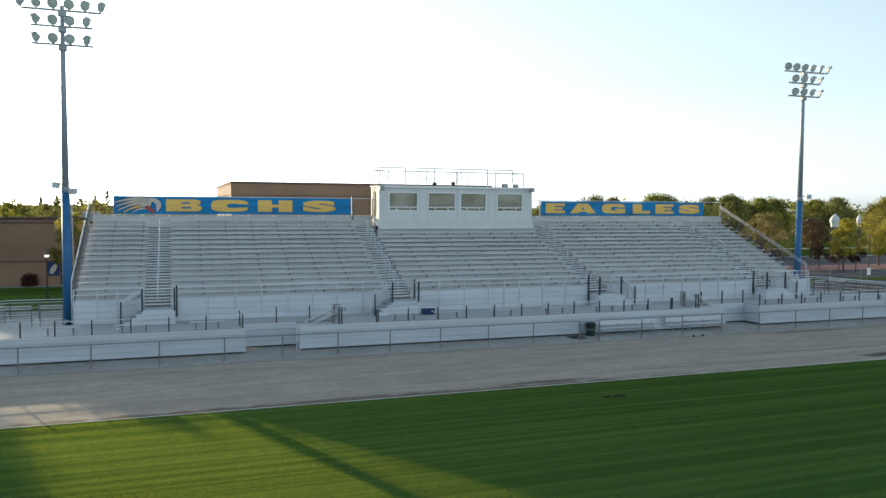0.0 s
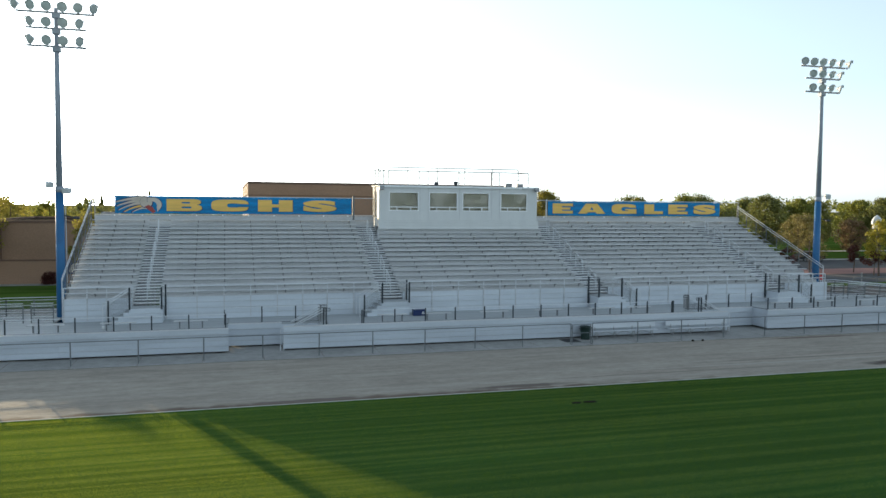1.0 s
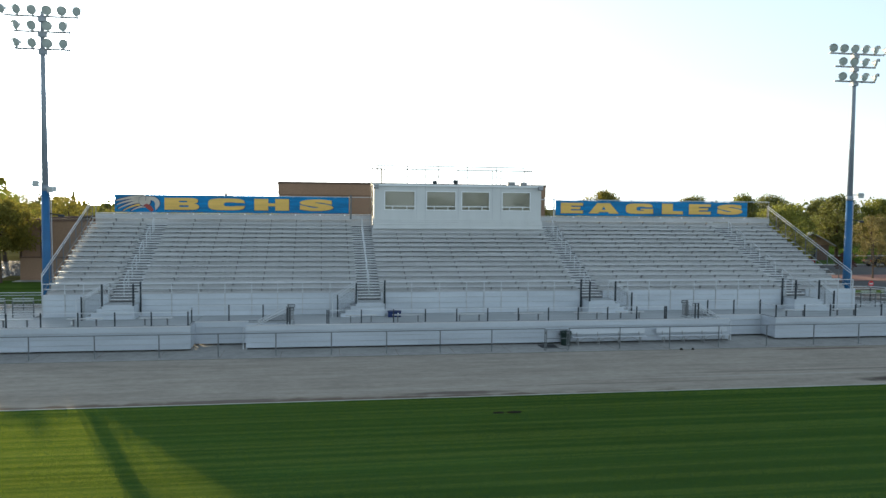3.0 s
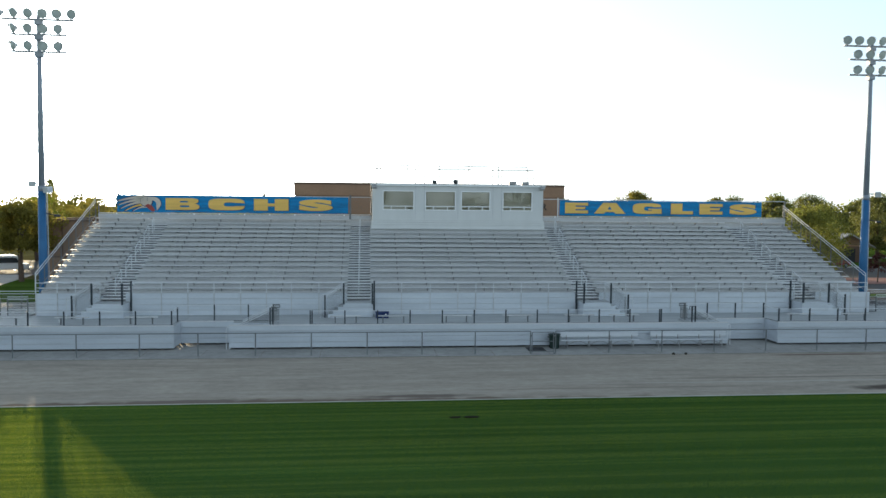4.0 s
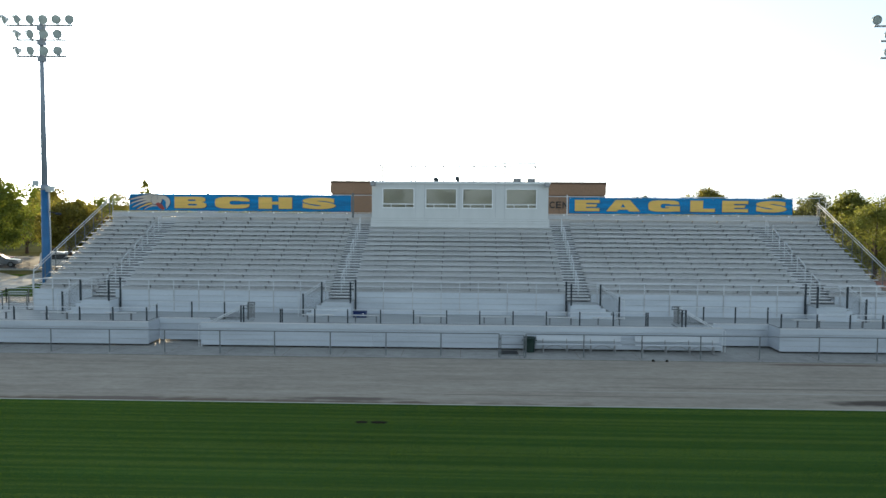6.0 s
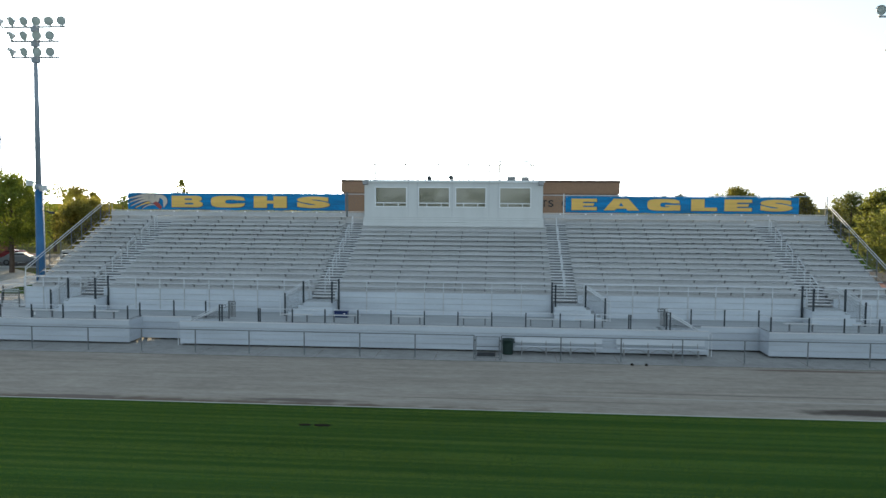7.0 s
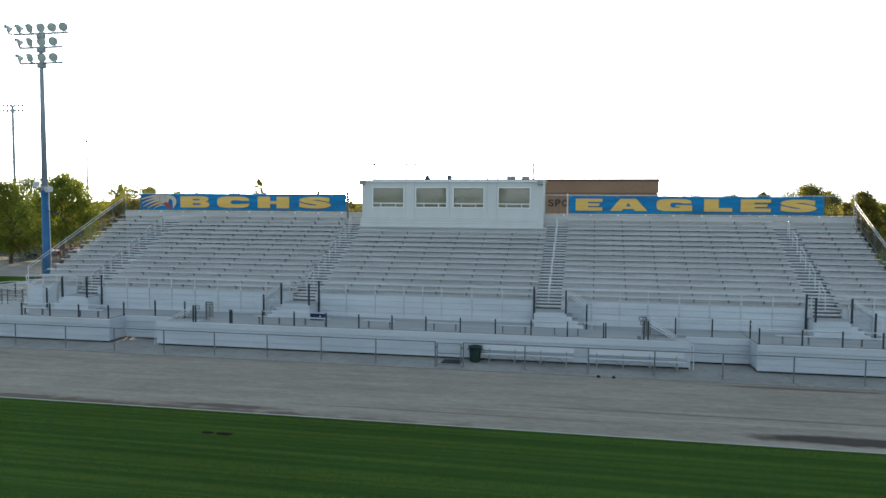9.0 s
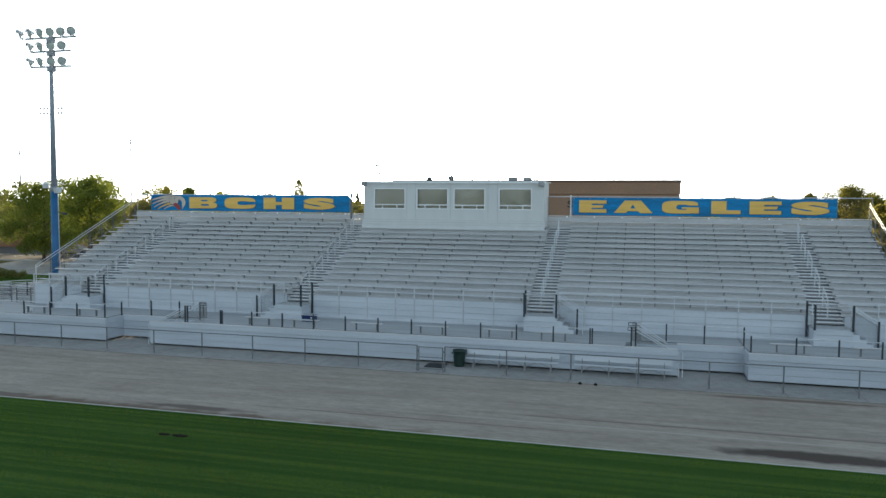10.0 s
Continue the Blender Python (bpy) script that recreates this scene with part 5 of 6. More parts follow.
part("door_handle", Geo().tube((-12.4, 76.9, 1.0), (-12.4, 76.9, 1.15), 0.02, 6), M_RAIL, door)
part("mural_panel", Geo().box(-13.75, -12.65, 76.94, 77.0, 0.9, 2.2), M_NAVY, gym, "blue painted panel with a pale shape")
part("mural_shape", Geo().prism([(-13.5, 1.1), (-13.2, 1.05), (-12.9, 1.5), (-12.8, 2.0), (-13.1, 1.95), (-13.4, 1.6)], "y", 76.92, 76.94), M_CREAM, gym)
part("roof_unit", Geo().box(-11.0, -9.4, 80, 82, 6.1, 6.9, 0.05), M_STRUCT, gym)
for x in (-19.5, -9.0, -5.0):
    part("downpipe", Geo().tube((x, 77.52, 2.3), (x, 77.52, 5.85), 0.06, 8), M_WALL2, gym)

shed = thing("park_pavilion", "small dark pavilion with a grey pitched roof", "pavilion", at=(82.5, 105.5, 0))
part("wall", Geo().box(-3.2, 3.2, -2.5, 2.5, 0, 2.4), M_WALL2, shed)
part("roof", Geo().prism([(-4.0, 2.3), (0, 4.3), (4.0, 2.3), (4.0, 2.15), (0, 4.1), (-4.0, 2.15)], "y", -3.2, 3.2), M_STRUCT, shed)
part("post", Geo().box(-3.7, -3.5, -3.0, -2.8, 0, 2.3), M_KERB, shed)
# black panel on the solid wall paints the shade of an open doorway
part("opening_shade", Geo().box(-1.2, 1.2, -2.54, -2.5, 0, 2.0), M_BLACK, shed)

# two white cupolas far off
for x, y in ((103.7, 97.0), (109.1, 97.0)):
    cp = thing("white_cupola", "small white cupola far behind the trees", "cupola", "white cupolas", at=(x, y, 0))
    k = 0.72 if x < 105 else 0.34
    part("drum", Geo().tube((0, 0, 4.7), (0, 0, 5.4), 0.85 * k, 8), M_WHITE, cp)
    part("tower", Geo().box(-0.7 * k, 0.7 * k, -0.7 * k, 0.7 * k, 0.0, 4.7, 0.03), M_BARK, cp, "dark brown tower below the cupola")
    part("dome", lathe([(1.1 * k, 5.4), (1.08 * k, 5.9), (0.8 * k, 6.4), (0.35 * k, 6.75), (0.05, 6.95)], 8), M_LAMP, cp)

# ---- roads, lawns ----
sheet("lawn_north_west", -34, 2.0, 58.0, 76.8, -0.01, M_LAWN, "mown lawn beside the stand", 3, 3)
sheet("path_west", -21.5, 3.0, 75.2, 77.0, 0.0, M_CONC, "concrete path along the low hall", 2, 1)
g = Geo().add([(-21.6, 58.0, 0.004), (-22.2, 68.0, 0.004), (-23.6, 78.0, 0.004), (-24.2, 82.0, 0.004), (-28.4, 82.0, 0.004), (-27.2, 72.0, 0.004), (-26.4, 64.0, 0.004), (-26.0, 58.0, 0.004)], [(0, 7, 6, 1), (1, 6, 5, 2), (2, 5, 4, 3)])
solid("path_sunlit", g, M_KERB, "pale sunlit concrete path across the lawn", kind="structure")
# greyer concrete than the sunlit stretch: the trees' shade is in the colour
g = Geo().add([(-45.0, 75.5, 0.004), (-33.0, 67.6, 0.004), (-26.9, 67.6, 0.004), (-27.3, 74.0, 0.004), (-36.0, 82.0, 0.004), (-48.0, 84.0, 0.004)], [(5, 0, 1, 4), (4, 1, 2, 3)])
solid("path_shaded", g, M_CONC, "concrete path below the trees, coloured darker for their shade", kind="structure")
sheet("parking_west", -120, -22, 82.0, 104, -0.02, M_ASPH, "grey asphalt parking lot beside the low hall", 3, 2)
sheet("parking_near_west", -90, -34, 58.0, 71.0, -0.02, M_ASPH, "grey asphalt drive with worn surface", 3, 2)
solid("kerb_west", Geo().box(-120, -28.4, 81.85, 82.0, -0.05, 0.12, 0.02), M_KERB, "concrete kerb of the parking lot", kind="structure")
for i in range(12):
    solid("parking_line", Geo().box(-84 + i * 5, -83.88 + i * 5, 88, 93, -0.02, -0.016), M_WHITE, "painted white parking line", "marking", "parking lines")
sheet("lot_east", 46, 140, 46, 60.0, -0.02, M_ASPH, "asphalt service yard beside the stand", 3, 1)
sheet("verge_east", 50, 140, 60.0, 62.4, 0.0, M_LAWN, "narrow grass verge", 3, 1)
sheet("road_near", 40, 180, 62.4, 71.5, -0.02, M_ASPH, "worn asphalt drive", 3, 1)
sheet("path_red", 40, 200, 71.5, 78.5, 0.0, M_BRICKPAVE, "red brick-coloured paving with street trees", 3, 1)
sheet("road_far", 40, 260, 78.5, 93.0, -0.02, M_ASPH, "asphalt street beyond the stand", 3, 1)
solid("kerb_east", Geo().box(40, 260, 93.0, 93.3, -0.05, 0.14, 0.03), M_KERB, "pale concrete kerb of the street", kind="structure")
sheet("lawn_park", 30, 300, 93.3, 175, 0.0, M_LAWN, "sunlit park lawn behind the street", 4, 4)
sheet("path_park", 60, 300, 112, 114.5, 0.006, M_KERB, "pale path across the park lawn", 3, 1)


# ---- vehicles ----
def car_paint(name, c, coat=0.2):
    m = material(name, c, 0.45, 0.0, 0.05, 1, 30, 0)
    b = m.node_tree.nodes["Principled BSDF"]
    b.inputs["Coat Weight"].default_value = coat
    b.inputs["Specular IOR Level"].default_value = 0.2 + coat
    return m


P_WHITE, P_BLACK, P_RED, P_GREY = car_paint("white_car_paint", (0.7, 0.7, 0.7)), car_paint("black_car_paint", (0.008, 0.008, 0.009), 0.0), car_paint("red_car_paint", (0.22, 0.02, 0.025)), car_paint("grey_car_paint", (0.2, 0.21, 0.22))
M_CARGLASS = material("dark_car_glass", (0.02, 0.025, 0.03), 0.08, 0, 0.05, 2, 30, 0)


def vehicle(name, label, paint, m, length=4.6, width=1.8, van=False, group="parked vehicles"):
    ob = thing(name, label, "van" if van else "car", group)
    h = 2.1 if van else 1.45
    L, w = length / 2, width / 2
    if van:
        prof = [(-L, 0.4), (-L + 0.03, 1.1), (-L + 0.12, 1.95), (-L + 0.3, h), (L - 1.75, h), (L - 1.3, 1.95), (L - 0.72, 1.15), (L - 0.1, 0.98), (L, 0.75), (L, 0.38)]
        glass = [(-L + 0.35, 1.2), (-L + 0.4, 1.8), (L - 1.65, 1.85), (L - 1.3, 1.75), (L - 0.95, 1.2)]
    else:
        prof = [(-L, 0.42), (-L + 0.02, 0.85), (-L + 0.5, 0.98), (-L + 1.15, h - 0.05), (-L + 1.9, h), (L - 1.95, h - 0.03), (L - 1.2, 0.98), (L - 0.15, 0.82), (L, 0.6), (L, 0.36)]
        glass = [(-L + 0.75, 1.0), (-L + 1.25, h - 0.13), (L - 1.95, h - 0.11), (L - 1.4, 1.0)]
    g = Geo()
    n = len(prof)
    inset = [0.04 if z < 0.5 else (0.0 if z < 1.1 else 0.14 + 0.05 * (z - 1.1)) for x, z in prof]
    v = [(x, -w + i, z) for (x, z), i in zip(prof, inset)] + [(x, w - i, z) for (x, z), i in zip(prof, inset)]
    g.add(v, [tuple(range(n - 1, -1, -1)), tuple(range(n, 2 * n))] + [(i, (i + 1) % n, n + (i + 1) % n, n + i) for i in range(n)])
    part("body", g, paint, ob)
    for s in (-1, 1):
        y0, y1 = s * (w - 0.11), s * (w - 0.085)
        part("side_window", Geo().prism(glass, "y", y0, y1), M_CARGLASS, ob)
        for x in (-L + 0.85, L - 0.85):
            wh = part("wheel", Geo().tube((x, s * (w - 0.22), 0.33), (x, s * (w + 0.01), 0.33), 0.33, 16), M_BLACK, ob)
            part("rim", Geo().tube((x, s * (w - 0.02), 0.33), (x, s * (w + 0.02), 0.33), 0.2, 12), M_FENCE, wh)
        part("headlight", Geo().box(L - 0.12, L - 0.02, min(s * (w - 0.45), s * (w - 0.1)), max(s * (w - 0.45), s * (w - 0.1)), 0.62, 0.76), M_LENS, ob)
        part("tail_light", Geo().box(-L - 0.01, -L + 0.08, min(s * (w - 0.35), s * (w - 0.06)), max(s * (w - 0.35), s * (w - 0.06)), 0.7, 0.95), P_RED, ob)
    part("bumper", Geo().box(L - 0.1, L + 0.05, -w + 0.1, w - 0.1, 0.34, 0.55, 0.03), M_DARK if van else paint, ob)
    ob.matrix_basis = m
    return ob


vehicle("passenger_van", "white passenger van with dark side windows parked on the asphalt", P_WHITE, pose(-28.5, 84.8, -0.02, 0, 0, 20) @ Matrix.Diagonal((0.9, 0.9, 0.92, 1)), 5.4, 2.0, True)
vehicle("car", "dark grey car parked beside the van", P_GREY, pose(-37.0, 86.0, -0.02, 0, 0, 20), 4.6)
vehicle("car", "dark red car parked below the trees", P_RED, pose(-40.5, 90.5, -0.02, 0, 0, 8), 4.6)
vehicle("car", "grey car parked below the trees", P_GREY, pose(-47.5, 92.5, -0.02, 0, 0, 8), 4.6)
vehicle("car", "black car on the street beside the park lawn", P_BLACK, pose(85.2, 91.0, -0.02, 0, 0, 2), 4.6)
vehicle("car", "dark red car parked by the park", P_RED, pose(74.0, 93.3, 0.0, 0, 0, 12), 4.4)


# ---- street furniture ----
post_lamp = thing("post_lamp", "dark pedestrian lamp with a lit frosted head", "street lamp", at=(-11.9, 64.4, 0))
part("pole", Geo().tube((0, 0, 0), (0, 0, 3.45), 0.06, 10, 0.045), M_LETTER, post_lamp)
part("base", Geo().tube((0, 0, 0), (0, 0, 0.5), 0.11, 10, 0.08), M_LETTER, post_lamp)
em = bpy.data.materials.new("warm_lamp_glow")
em.use_nodes = True
em.node_tree.nodes["Principled BSDF"].inputs["Emission Color"].default_value = (1, 0.82, 0.55, 1)
em.node_tree.nodes["Principled BSDF"].inputs["Emission Strength"].default_value = 0.5
part("lamp_globe", lathe([(0.05, 3.45), (0.17, 3.5), (0.19, 3.62), (0.15, 3.68)], 12), em, post_lamp, "", True)
part("cap", lathe([(0.24, 3.68), (0.2, 3.76), (0.08, 3.86), (0.001, 3.9)], 12), M_LETTER, post_lamp, "", True)

pl2 = thing("street_lamp", "slim dark pole lamp by the service yard", "street lamp", at=(59.5, 51.0, 0))
part("pole", Geo().tube((0, 0, 0), (0, 0, 5.2), 0.07, 10, 0.05), M_BARK, pl2)
part("head_plate", Geo().box(-0.12, 0.12, -0.35, 0.12, 5.2, 5.32, 0.03), M_BARK, pl2)
part("sign_plate", Geo().box(-0.2, 0.2, -0.1, -0.07, 1.6, 2.3, 0.01), M_WHITE, pl2, "white metal plate")
M_SIGN = material("red_sign_face", (0.55, 0.025, 0.03), 0.4, 0, 0.06, 2, 30, 0.0)
stop = thing("stop_sign", "red octagonal road sign on a thin post", "road sign", at=(56.2, 56.6, 0))
part("post", Geo().tube((0, 0, 0), (0, 0, 1.45), 0.025, 6), M_STEEL, stop)
part("plate", Geo().prism([(0.27 * math.cos(radians(22.5 + 45 * i)), 1.25 + 0.27 * math.sin(radians(22.5 + 45 * i))) for i in range(8)], "y", -0.05, -0.03), M_SIGN, stop, "red octagonal plate")
part("plate_bar", Geo().box(-0.18, 0.18, -0.056, -0.05, 1.19, 1.31), M_WHITE, stop, "white bar across the plate")
for i, (x, y) in enumerate(((65.0, 60.6), (69.5, 60.8), (74, 61), (78.5, 61.2))):
    bo = thing("bollard_post", "pale concrete post at the verge", "post", "posts at the verge", at=(x, y, 0))
    part("shaft", Geo().tube((0, 0, 0), (0, 0, 1.15), 0.06, 8), M_CONC, bo)
    part("cap", Geo().tube((0, 0, 1.15), (0, 0, 1.2), 0.09, 8), M_KERB, bo)
bar = thing("yard_barrier", "grey horizontal pipe barrier at the verge", "barrier")
for x in (63.0, 66, 69, 72, 75):
    part("post", Geo().tube((x, 59.6, 0), (x, 59.6, 0.8), 0.05, 6), M_FENCE, bar)
part("pipe", Geo().tube((63, 59.6, 0.8), (75, 59.6, 0.8), 0.06, 8), M_FENCE, bar)
blk = thing("block_wall", "long low reddish block wall beyond the parking lot", "wall", kind="structure")
part("wall_face", Geo().box(-130, -50, 104.2, 104.5, 0, 2.1), M_BRICKPAVE, blk)
part("wall_cap", Geo().box(-130, -50, 104.15, 104.55, 2.1, 2.2), M_WALL2, blk)
for x, y, h in ((-64.7, 107.9, 22.8), (-105, 181, 24.0), (-150, 190, 22.0)):
    fm = thing("distant_mast", "thin floodlight mast far behind the trees", "light mast", "distant masts", at=(x, y, 0))
    part("pole", Geo().tube((0, 0, 0), (0, 0, h), 0.26, 8, 0.18), M_POLE, fm)
    for dz in (0.2, 1.0):
        part("crossarm", Geo().box(-2.2, 2.2, -0.06, 0.06, h - dz, h - dz + 0.08), M_STEEL, fm)
        for i in range(7):
            part("floodlight", Geo().tube((-2.1 + i * 0.7, -0.1, h - dz + 0.26), (-2.1 + i * 0.7, -0.4, h - dz + 0.2), 0.1, 8, 0.2), M_LAMP, fm)


# ---- trees ----
L_GREEN = leaf_material("green_leaves", (0.12, 0.135, 0.026), (0.32, 0.32, 0.06), 0.68)
L_DARK = leaf_material("dark_leaves", (0.10, 0.112, 0.03), (0.27, 0.27, 0.07), 0.6)
L_YELLOW = leaf_material("yellow_leaves", (0.22, 0.21, 0.02), (0.50, 0.42, 0.05), 0.58)
L_LUSH = leaf_material("lush_leaves", (0.10, 0.13, 0.015), (0.30, 0.33, 0.045), 0.68)
L_OLIVE = leaf_material("olive_leaves", (0.15, 0.138, 0.024), (0.36, 0.31, 0.055), 0.68)
L_RED = leaf_material("dark_red_leaves", (0.045, 0.015, 0.012), (0.13, 0.04, 0.03))
L_BROWN = leaf_material("autumn_leaves", (0.15, 0.13, 0.045), (0.31, 0.255, 0.085), 0.58)
L_RUSSET = leaf_material("russet_leaves", (0.17, 0.115, 0.055), (0.33, 0.215, 0.10), 0.58)
rng = np.random.default_rng(7)


def leaf_cloud(centres, radii, per, size, squash=0.8):
    """Small leaf quads scattered in soft clumps round the centres."""
    n = len(centres) * per
    c = np.repeat(np.array(centres), per, 0)
    r = np.repeat(np.array(radii), per)[:, None]
    d = rng.normal(size=(n, 3))
    d /= np.linalg.norm(d, axis=1)[:, None]
    d[:, 2] *= squash
    p = c + d * r * rng.uniform(0.25, 1.2, (n, 1)) ** 0.6
    a = rng.normal(size=(n, 3))
    a /= np.linalg.norm(a, axis=1)[:, None]
    b = np.cross(a, rng.normal(size=(n, 3)))
    b /= np.linalg.norm(b, axis=1)[:, None]
    s = size * rng.uniform(0.6, 1.3, (n, 1))
    v = np.stack([p + a * s, p + b * s * 0.6, p - a * s, p - b * s * 0.6], 1).reshape(-1, 3)
    return v, np.arange(n * 4).reshape(-1, 4)


def cloud_mesh(name, v, f, mat):
    me = bpy.data.meshes.new(name)
    me.vertices.add(len(v))
    me.vertices.foreach_set("co", v.ravel())
    me.loops.add(f.size)
    me.loops.foreach_set("vertex_index", f.ravel())
    me.polygons.add(len(f))
    me.polygons.foreach_set("loop_start", np.arange(0, f.size, 4))
    me.materials.append(mat)
    me.update(calc_edges=True)
    return me


def crown_points(n, r, h0, h1, conic=0.0):
    """Clump centres over an uneven crown."""
    out, rad = [], []
    for i in range(n):
        t = rng.uniform(0.04, 1.0)
        env = math.sin(math.pi * min(1, 0.12 + 0.88 * t)) ** 0.55 if not conic else (1 - t) ** 0.85 + 0.05
        a = rng.uniform(0, 2 * math.pi)
        q = r * env * rng.uniform(0.35, 1.05) ** 0.6 * (0.8 + 0.2 * math.sin(a * 3 + n) + 0.12 * math.sin(a * 5 + 9 * t))
        out.append((q * math.cos(a), q * math.sin(a), h0 + (h1 - h0) * t))
        rad.append(r * rng.uniform(0.12, 0.34) * ((0.2 + 0.45 * env) if conic else 1))
    return out, rad


def tree(x, y, h, r, leaves, label, clumps=60, per=45, leaf=0.2, trunk=0.28, name="tree", conic=0.0, base=None):
    ob = thing(name, label, "tree", "trees", at=(x, y, 0))
    h0 = h * (base if base is not None else 0.25)
    g = Geo()
    lean = rng.normal(size=2) * 0.02 * h
    mid = (lean[0], lean[1], h0 + 0.1 * h)
    g.tube((0, 0, -0.1), mid, trunk, 8, trunk * 0.7)
    g.tube(mid, (lean[0] * 1.5, lean[1] * 1.5, h * 0.85), trunk * 0.7, 7, trunk * 0.15)
    if not conic:
        for i in range(7):
            a = rng.uniform(0, 2 * math.pi)
            z = h0 + h * rng.uniform(0.0, 0.25)
            e = (r * 0.7 * math.cos(a), r * 0.7 * math.sin(a), z + h * rng.uniform(0.15, 0.35))
            g.tube((lean[0], lean[1], z), e, trunk * 0.4, 6, trunk * 0.08)
    part("trunk", g, M_BARK, ob)
    c, rad = crown_points(clumps, r, h0 * 0.95, h * 0.93, conic)
    v, f = leaf_cloud(c, rad, int(per * 1.75), leaf * 0.62)
    link(new("crown", cloud_mesh("crown", v, f, leaves)), ob)
    return ob


# west of the stand
tree(-31.2, 75.6, 10.7, 4.4, L_LUSH, "broad green tree on the lawn by the parking lot", 130, 75, base=0.3)
tree(-22.3, 74.6, 8.3, 3.5, L_OLIVE, "spreading olive tree on the lawn by the low hall", 100, 100, base=0.4)
tree(-42.5, 81.0, 10.0, 5.1, L_LUSH, "broad yellow-green tree on the parking verge", 140, 75, base=0.14)
tree(-51.5, 96.0, 11.3, 5.5, L_LUSH, "broad green tree behind the parking lot", 110, 60, base=0.14)
tree(-58.5, 95.0, 10.9, 5.5, L_DARK, "dark green tree behind the parking lot", 110, 60, base=0.14)
tree(-67.0, 97.0, 11.2, 5.8, L_LUSH, "broad green tree behind the parking lot", 110, 60, base=0.14)
tree(-44.0, 93.8, 12.0, 5.1, L_LUSH, "olive green tree behind the parking lot", 110, 60, base=0.14)
tree(-38.0, 100.0, 10.2, 4.4, L_OLIVE, "olive green tree behind the parking lot", 70, 45)
tree(-32.5, 103.0, 9.4, 4.1, L_LUSH, "small green tree behind the parking lot", 70, 45)
tree(-33.8, 112.0, 9.6, 4.4, L_OLIVE, "olive green tree behind the parking lot", 90, 55, base=0.1)
tree(-47.5, 110.0, 10.8, 4.8, L_LUSH, "broad green tree behind the parking lot", 90, 55, base=0.1)
tree(-26.0, 106.0, 8.9, 3.9, L_OLIVE, "small olive tree behind the parking lot", 60, 45)
tree(-39.0, 66.5, 3.6, 1.7, L_RED, "small red-leaved tree by the drive", 30, 40, 0.13, 0.08)
tree(-11.2, 73.4, 7.2, 2.1, L_OLIVE, "small yellow-green tree by the low hall", 50, 50, 0.16, 0.14)
for i, (x, y, h, r) in enumerate(((-30, 118, 9.0, 3.6), (-24, 121, 8.4, 3.4), (-19, 124, 8.8, 3.6), (-13.5, 122, 8.6, 3.4), (-8, 126, 8.9, 3.6), (-36, 128, 9.6, 4.0), (-3, 128, 8.4, 3.4), (2.5, 130, 8.6, 3.4))):
    tree(x, y, h, r, (L_OLIVE, L_GREEN, L_DARK)[i % 3], "green tree behind the low hall", 60, 40, 0.26)
for x, y, h in ((-21.4, 245.0, 12.6), (-24.6, 243.0, 11.2), (-35.0, 246.0, 10.6), (-39.0, 244.0, 10.2)):
    tree(x, y, h, 2.0, L_OLIVE, "slender yellow-green conifer far behind the buildings", 150, 22, 0.3, 0.16, conic=1.0, base=0.1)
# yellow leaf colour stands in for the sun's glare through this crown
tree(-91.0, 256.0, 16.4, 2.7, L_YELLOW, "tall slender tree far behind the stand, yellowed for the sun behind it", 300, 20, 0.3, 0.08, base=0.08)
tree(-75.4, 274.0, 12.5, 2.2, L_OLIVE, "slender yellow-green conifer far behind the buildings", 150, 30, 0.4, 0.16, conic=1.0, base=0.1)
tree(-155.8, 270.0, 14.2, 5.0, L_LUSH, "pointed green tree far behind the parking lot", 160, 50, 0.5, 0.2, conic=1.0, base=0.1)
tree(-120.7, 252.0, 11.2, 3.4, L_OLIVE, "round olive tree far behind the parking lot", 110, 50, 0.45, 0.2, base=0.1)
tree(-74.8, 162.0, 11.1, 3.4, L_LUSH, "round green tree far behind the parking lot", 120, 60, 0.36, 0.2, base=0.1)
tree(79.4, 258.0, 11.7, 3.2, L_OLIVE, "small olive tree far beyond the street", 110, 50, 0.45, 0.2, base=0.1)
# east of the stand
EAST = [(55.2, 88.7, 9.4, 2.7, L_OLIVE), (68.7, 98.8, 10.0, 3.5, L_GREEN), (61.5, 136, 11.2, 4.6, L_OLIVE), (92, 129, 10.6, 5.4, L_DARK), (99, 124, 9.8, 4.6, L_DARK), (90, 107, 10.3, 4.3, L_DARK),
        (104.7, 115.5, 9.8, 4.6, L_GREEN), (113, 122, 9.9, 4.8, L_DARK), (121, 118, 9.8, 4.4, L_GREEN), (130, 122, 10.2, 5.0, L_DARK), (139, 117, 10.4, 4.8, L_OLIVE), (148, 122, 11.0, 5.2, L_DARK), (157, 116, 10.6, 4.8, L_GREEN),
        (76, 150, 8.4, 4.0, L_GREEN), (84, 142, 10.4, 4.6, L_DARK), (69, 152, 10.0, 4.4, L_OLIVE), (52, 150, 9.7, 3.6, L_OLIVE), (45, 145, 9.2, 3.2, L_GREEN), (167, 124, 11.4, 5.2, L_DARK), (117, 110, 8.6, 3.8, L_DARK)]
for x, y, h, r, lm in EAST:
    tree(x, y, h, r, lm, "large green park tree beyond the street", 120, 65, 0.26, 0.32, base=0.16)
tree(62.3, 80.5, 8.2, 4.0, L_GREEN, "lush low-branched green tree beside the street", 110, 60, 0.2, 0.3, base=0.1)
tree(68.5, 88.0, 8.4, 4.4, L_GREEN, "lush low-branched green tree beside the street", 120, 60, 0.2, 0.3, base=0.1)
tree(87.6, 95.5, 7.2, 3.5, L_BROWN, "russet autumn tree on the park lawn", 70, 50, 0.2)
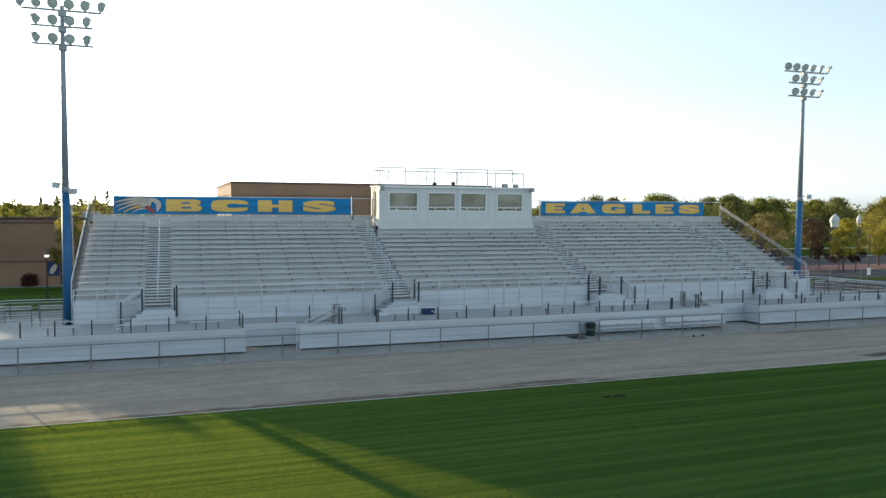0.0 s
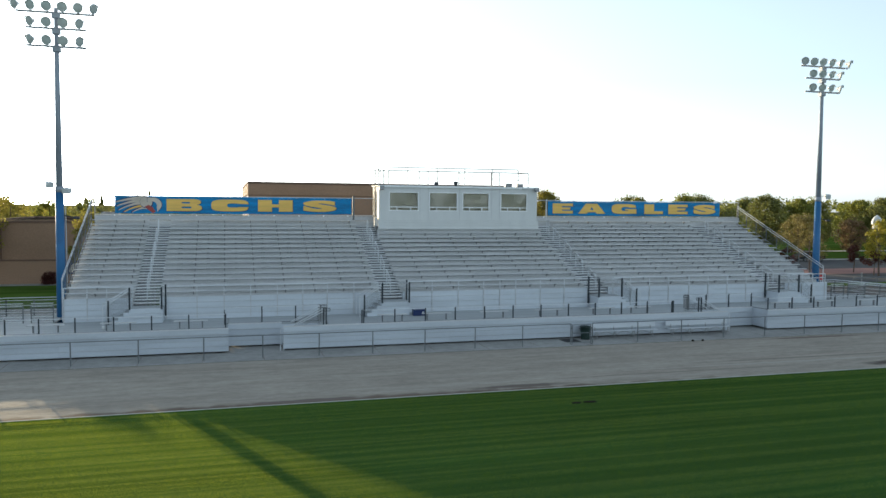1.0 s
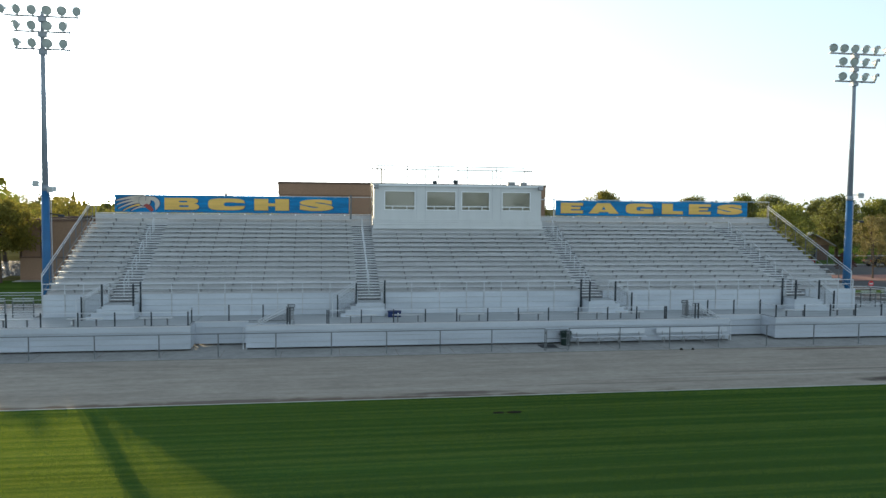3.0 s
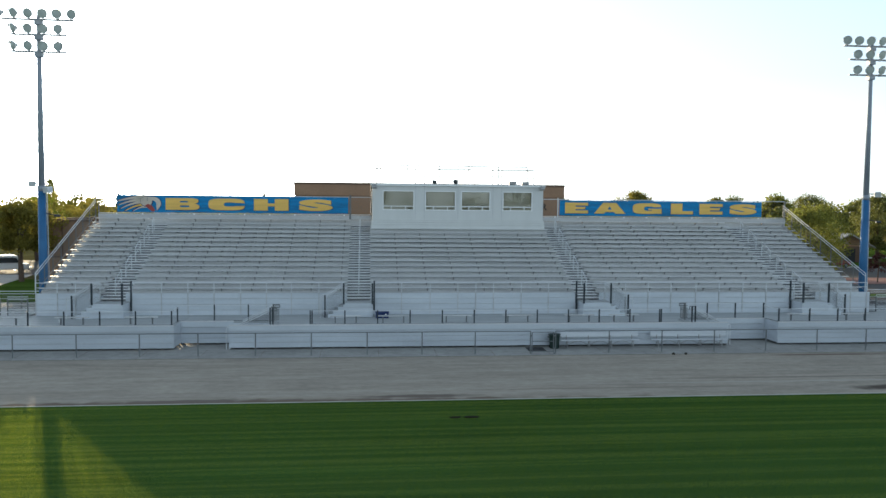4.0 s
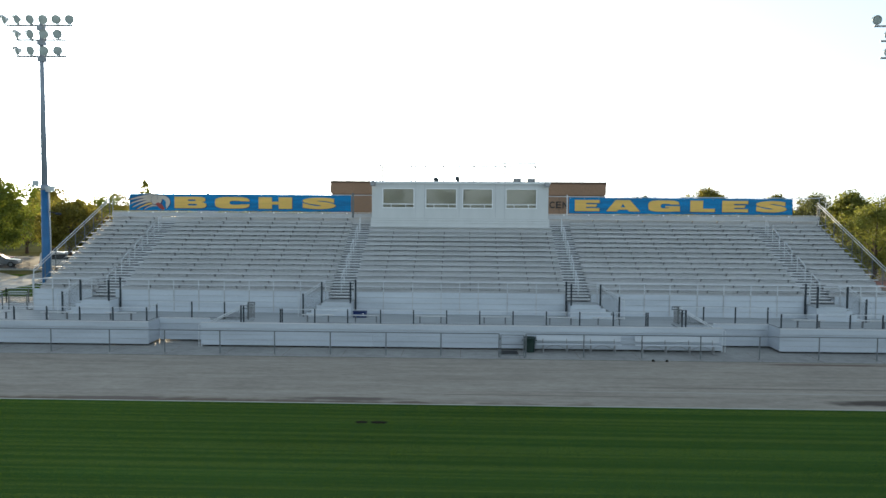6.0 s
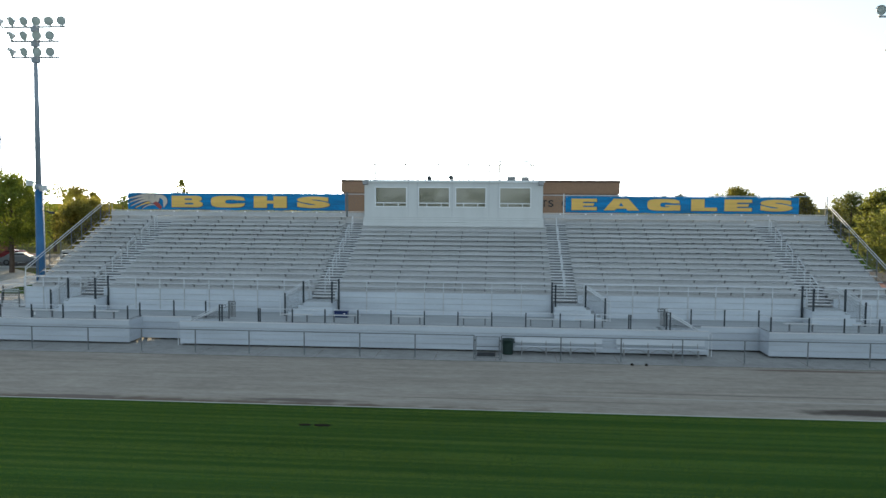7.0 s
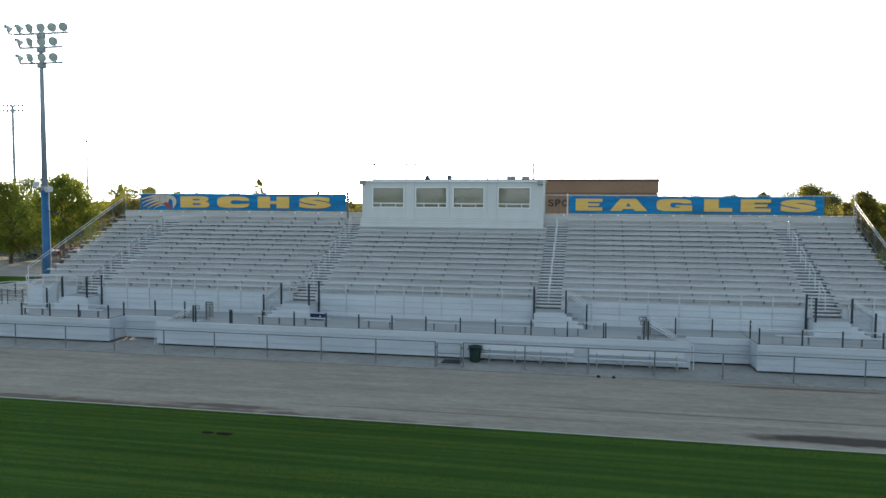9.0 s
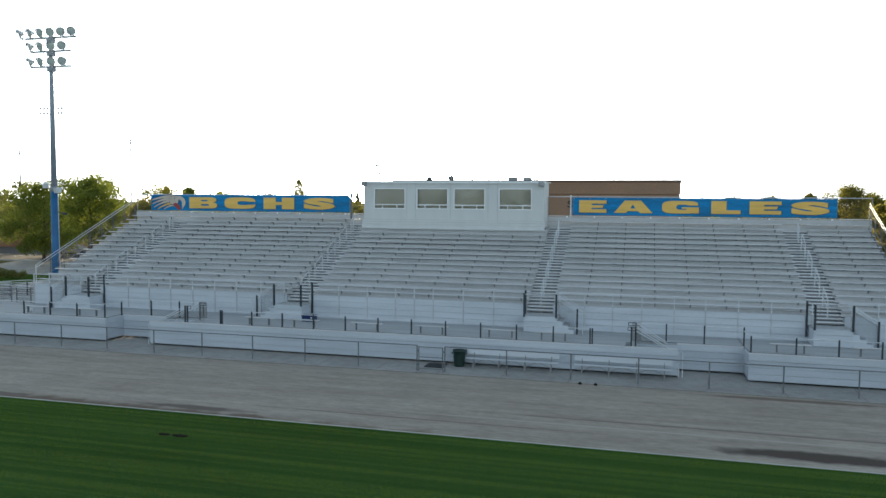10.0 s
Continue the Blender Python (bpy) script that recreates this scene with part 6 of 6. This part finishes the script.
tree(94.3, 92.5, 6.6, 2.5, L_RUSSET, "russet autumn tree on the park lawn", 60, 45, 0.2)
tree(70.3, 74.0, 5.4, 2.2, L_BROWN, "thin russet street tree with a sparse crown", 40, 26, 0.12, 0.1, base=0.33)
tree(75.4, 68.6, 6.6, 2.3, L_YELLOW, "yellow street tree with a loose crown", 60, 48, 0.15, 0.12, base=0.3)
tree(80.8, 66.8, 7.0, 2.5, L_YELLOW, "yellow street tree with a loose crown", 60, 48, 0.15, 0.12, base=0.3)
for x, y, h in ((76.2, 73.2, 3.4), (75.4, 69.3, 3.1), (77.6, 68.8, 3.1), (92.0, 77.6, 3.4), (66.0, 73.0, 3.3)):
    tree(x, y, h, 1.25, L_RED, "small dark-red street tree on the paving", 30, 40, 0.12, 0.07, base=0.42)
tree(90.0, 76.3, 8.2, 3.0, L_OLIVE, "olive street tree on the paving", 60, 45, 0.18, 0.16)

# bushes and hedges
def hedge(x0, x1, y, h, label, mat=None, name="hedge"):
    n = max(36, int((x1 - x0) * 12))
    c = [(rng.uniform(x0, x1), y + rng.uniform(-0.4, 0.4), rng.uniform(0.2, h * 0.75)) for _ in range(n)]
    v, f = leaf_cloud(c, [0.35] * n, 60, 0.07)
    return tagged(new(name, cloud_mesh(name, v, f, mat or L_DARK)), label, "hedge")


hedge(-36.0, -29.5, 64.0, 0.8, "low clipped dark green hedge by the drive")
hedge(-15.5, -14.7, 76.3, 1.3, "rounded dark bush before the low hall", L_RED, "bush")

# belts of trees on the horizon
def belt(x0, y0, x1, y1, n, h, mat, leaf=0.5):
    cs, rs = [], []
    for i in range(n):
        t = (i + rng.uniform(0, 1)) / n
        x, y = x0 + (x1 - x0) * t, y0 + (y1 - y0) * t + rng.uniform(-6, 6)
        hh = h * rng.uniform(0.7, 1.08)
        for k in range(10):
            cs.append((x + rng.uniform(-3, 3), y + rng.uniform(-3, 3), hh * rng.uniform(0.25, 0.86)))
            rs.append(rng.uniform(1.2, 2.2))
    v, f = leaf_cloud(cs, rs, 26, leaf)
    return tagged(new("woods", cloud_mesh("woods", v, f, mat)), "distant belt of mixed green trees", "trees", kind="stuff")


belt(-260, 235, -40, 215, 45, 9.5, L_OLIVE)
belt(-40, 215, 120, 260, 30, 9.5, L_DARK)
belt(110, 190, 330, 150, 45, 11.5, L_DARK)
belt(100, 168, 300, 120, 40, 10.0, L_GREEN)
# added belt behind the camera, never in view
belt(-160, -150, 200, -150, 60, 14.0, L_OLIVE, 0.7)
belt(-240, 150, -110, 140, 25, 9.0, L_GREEN)
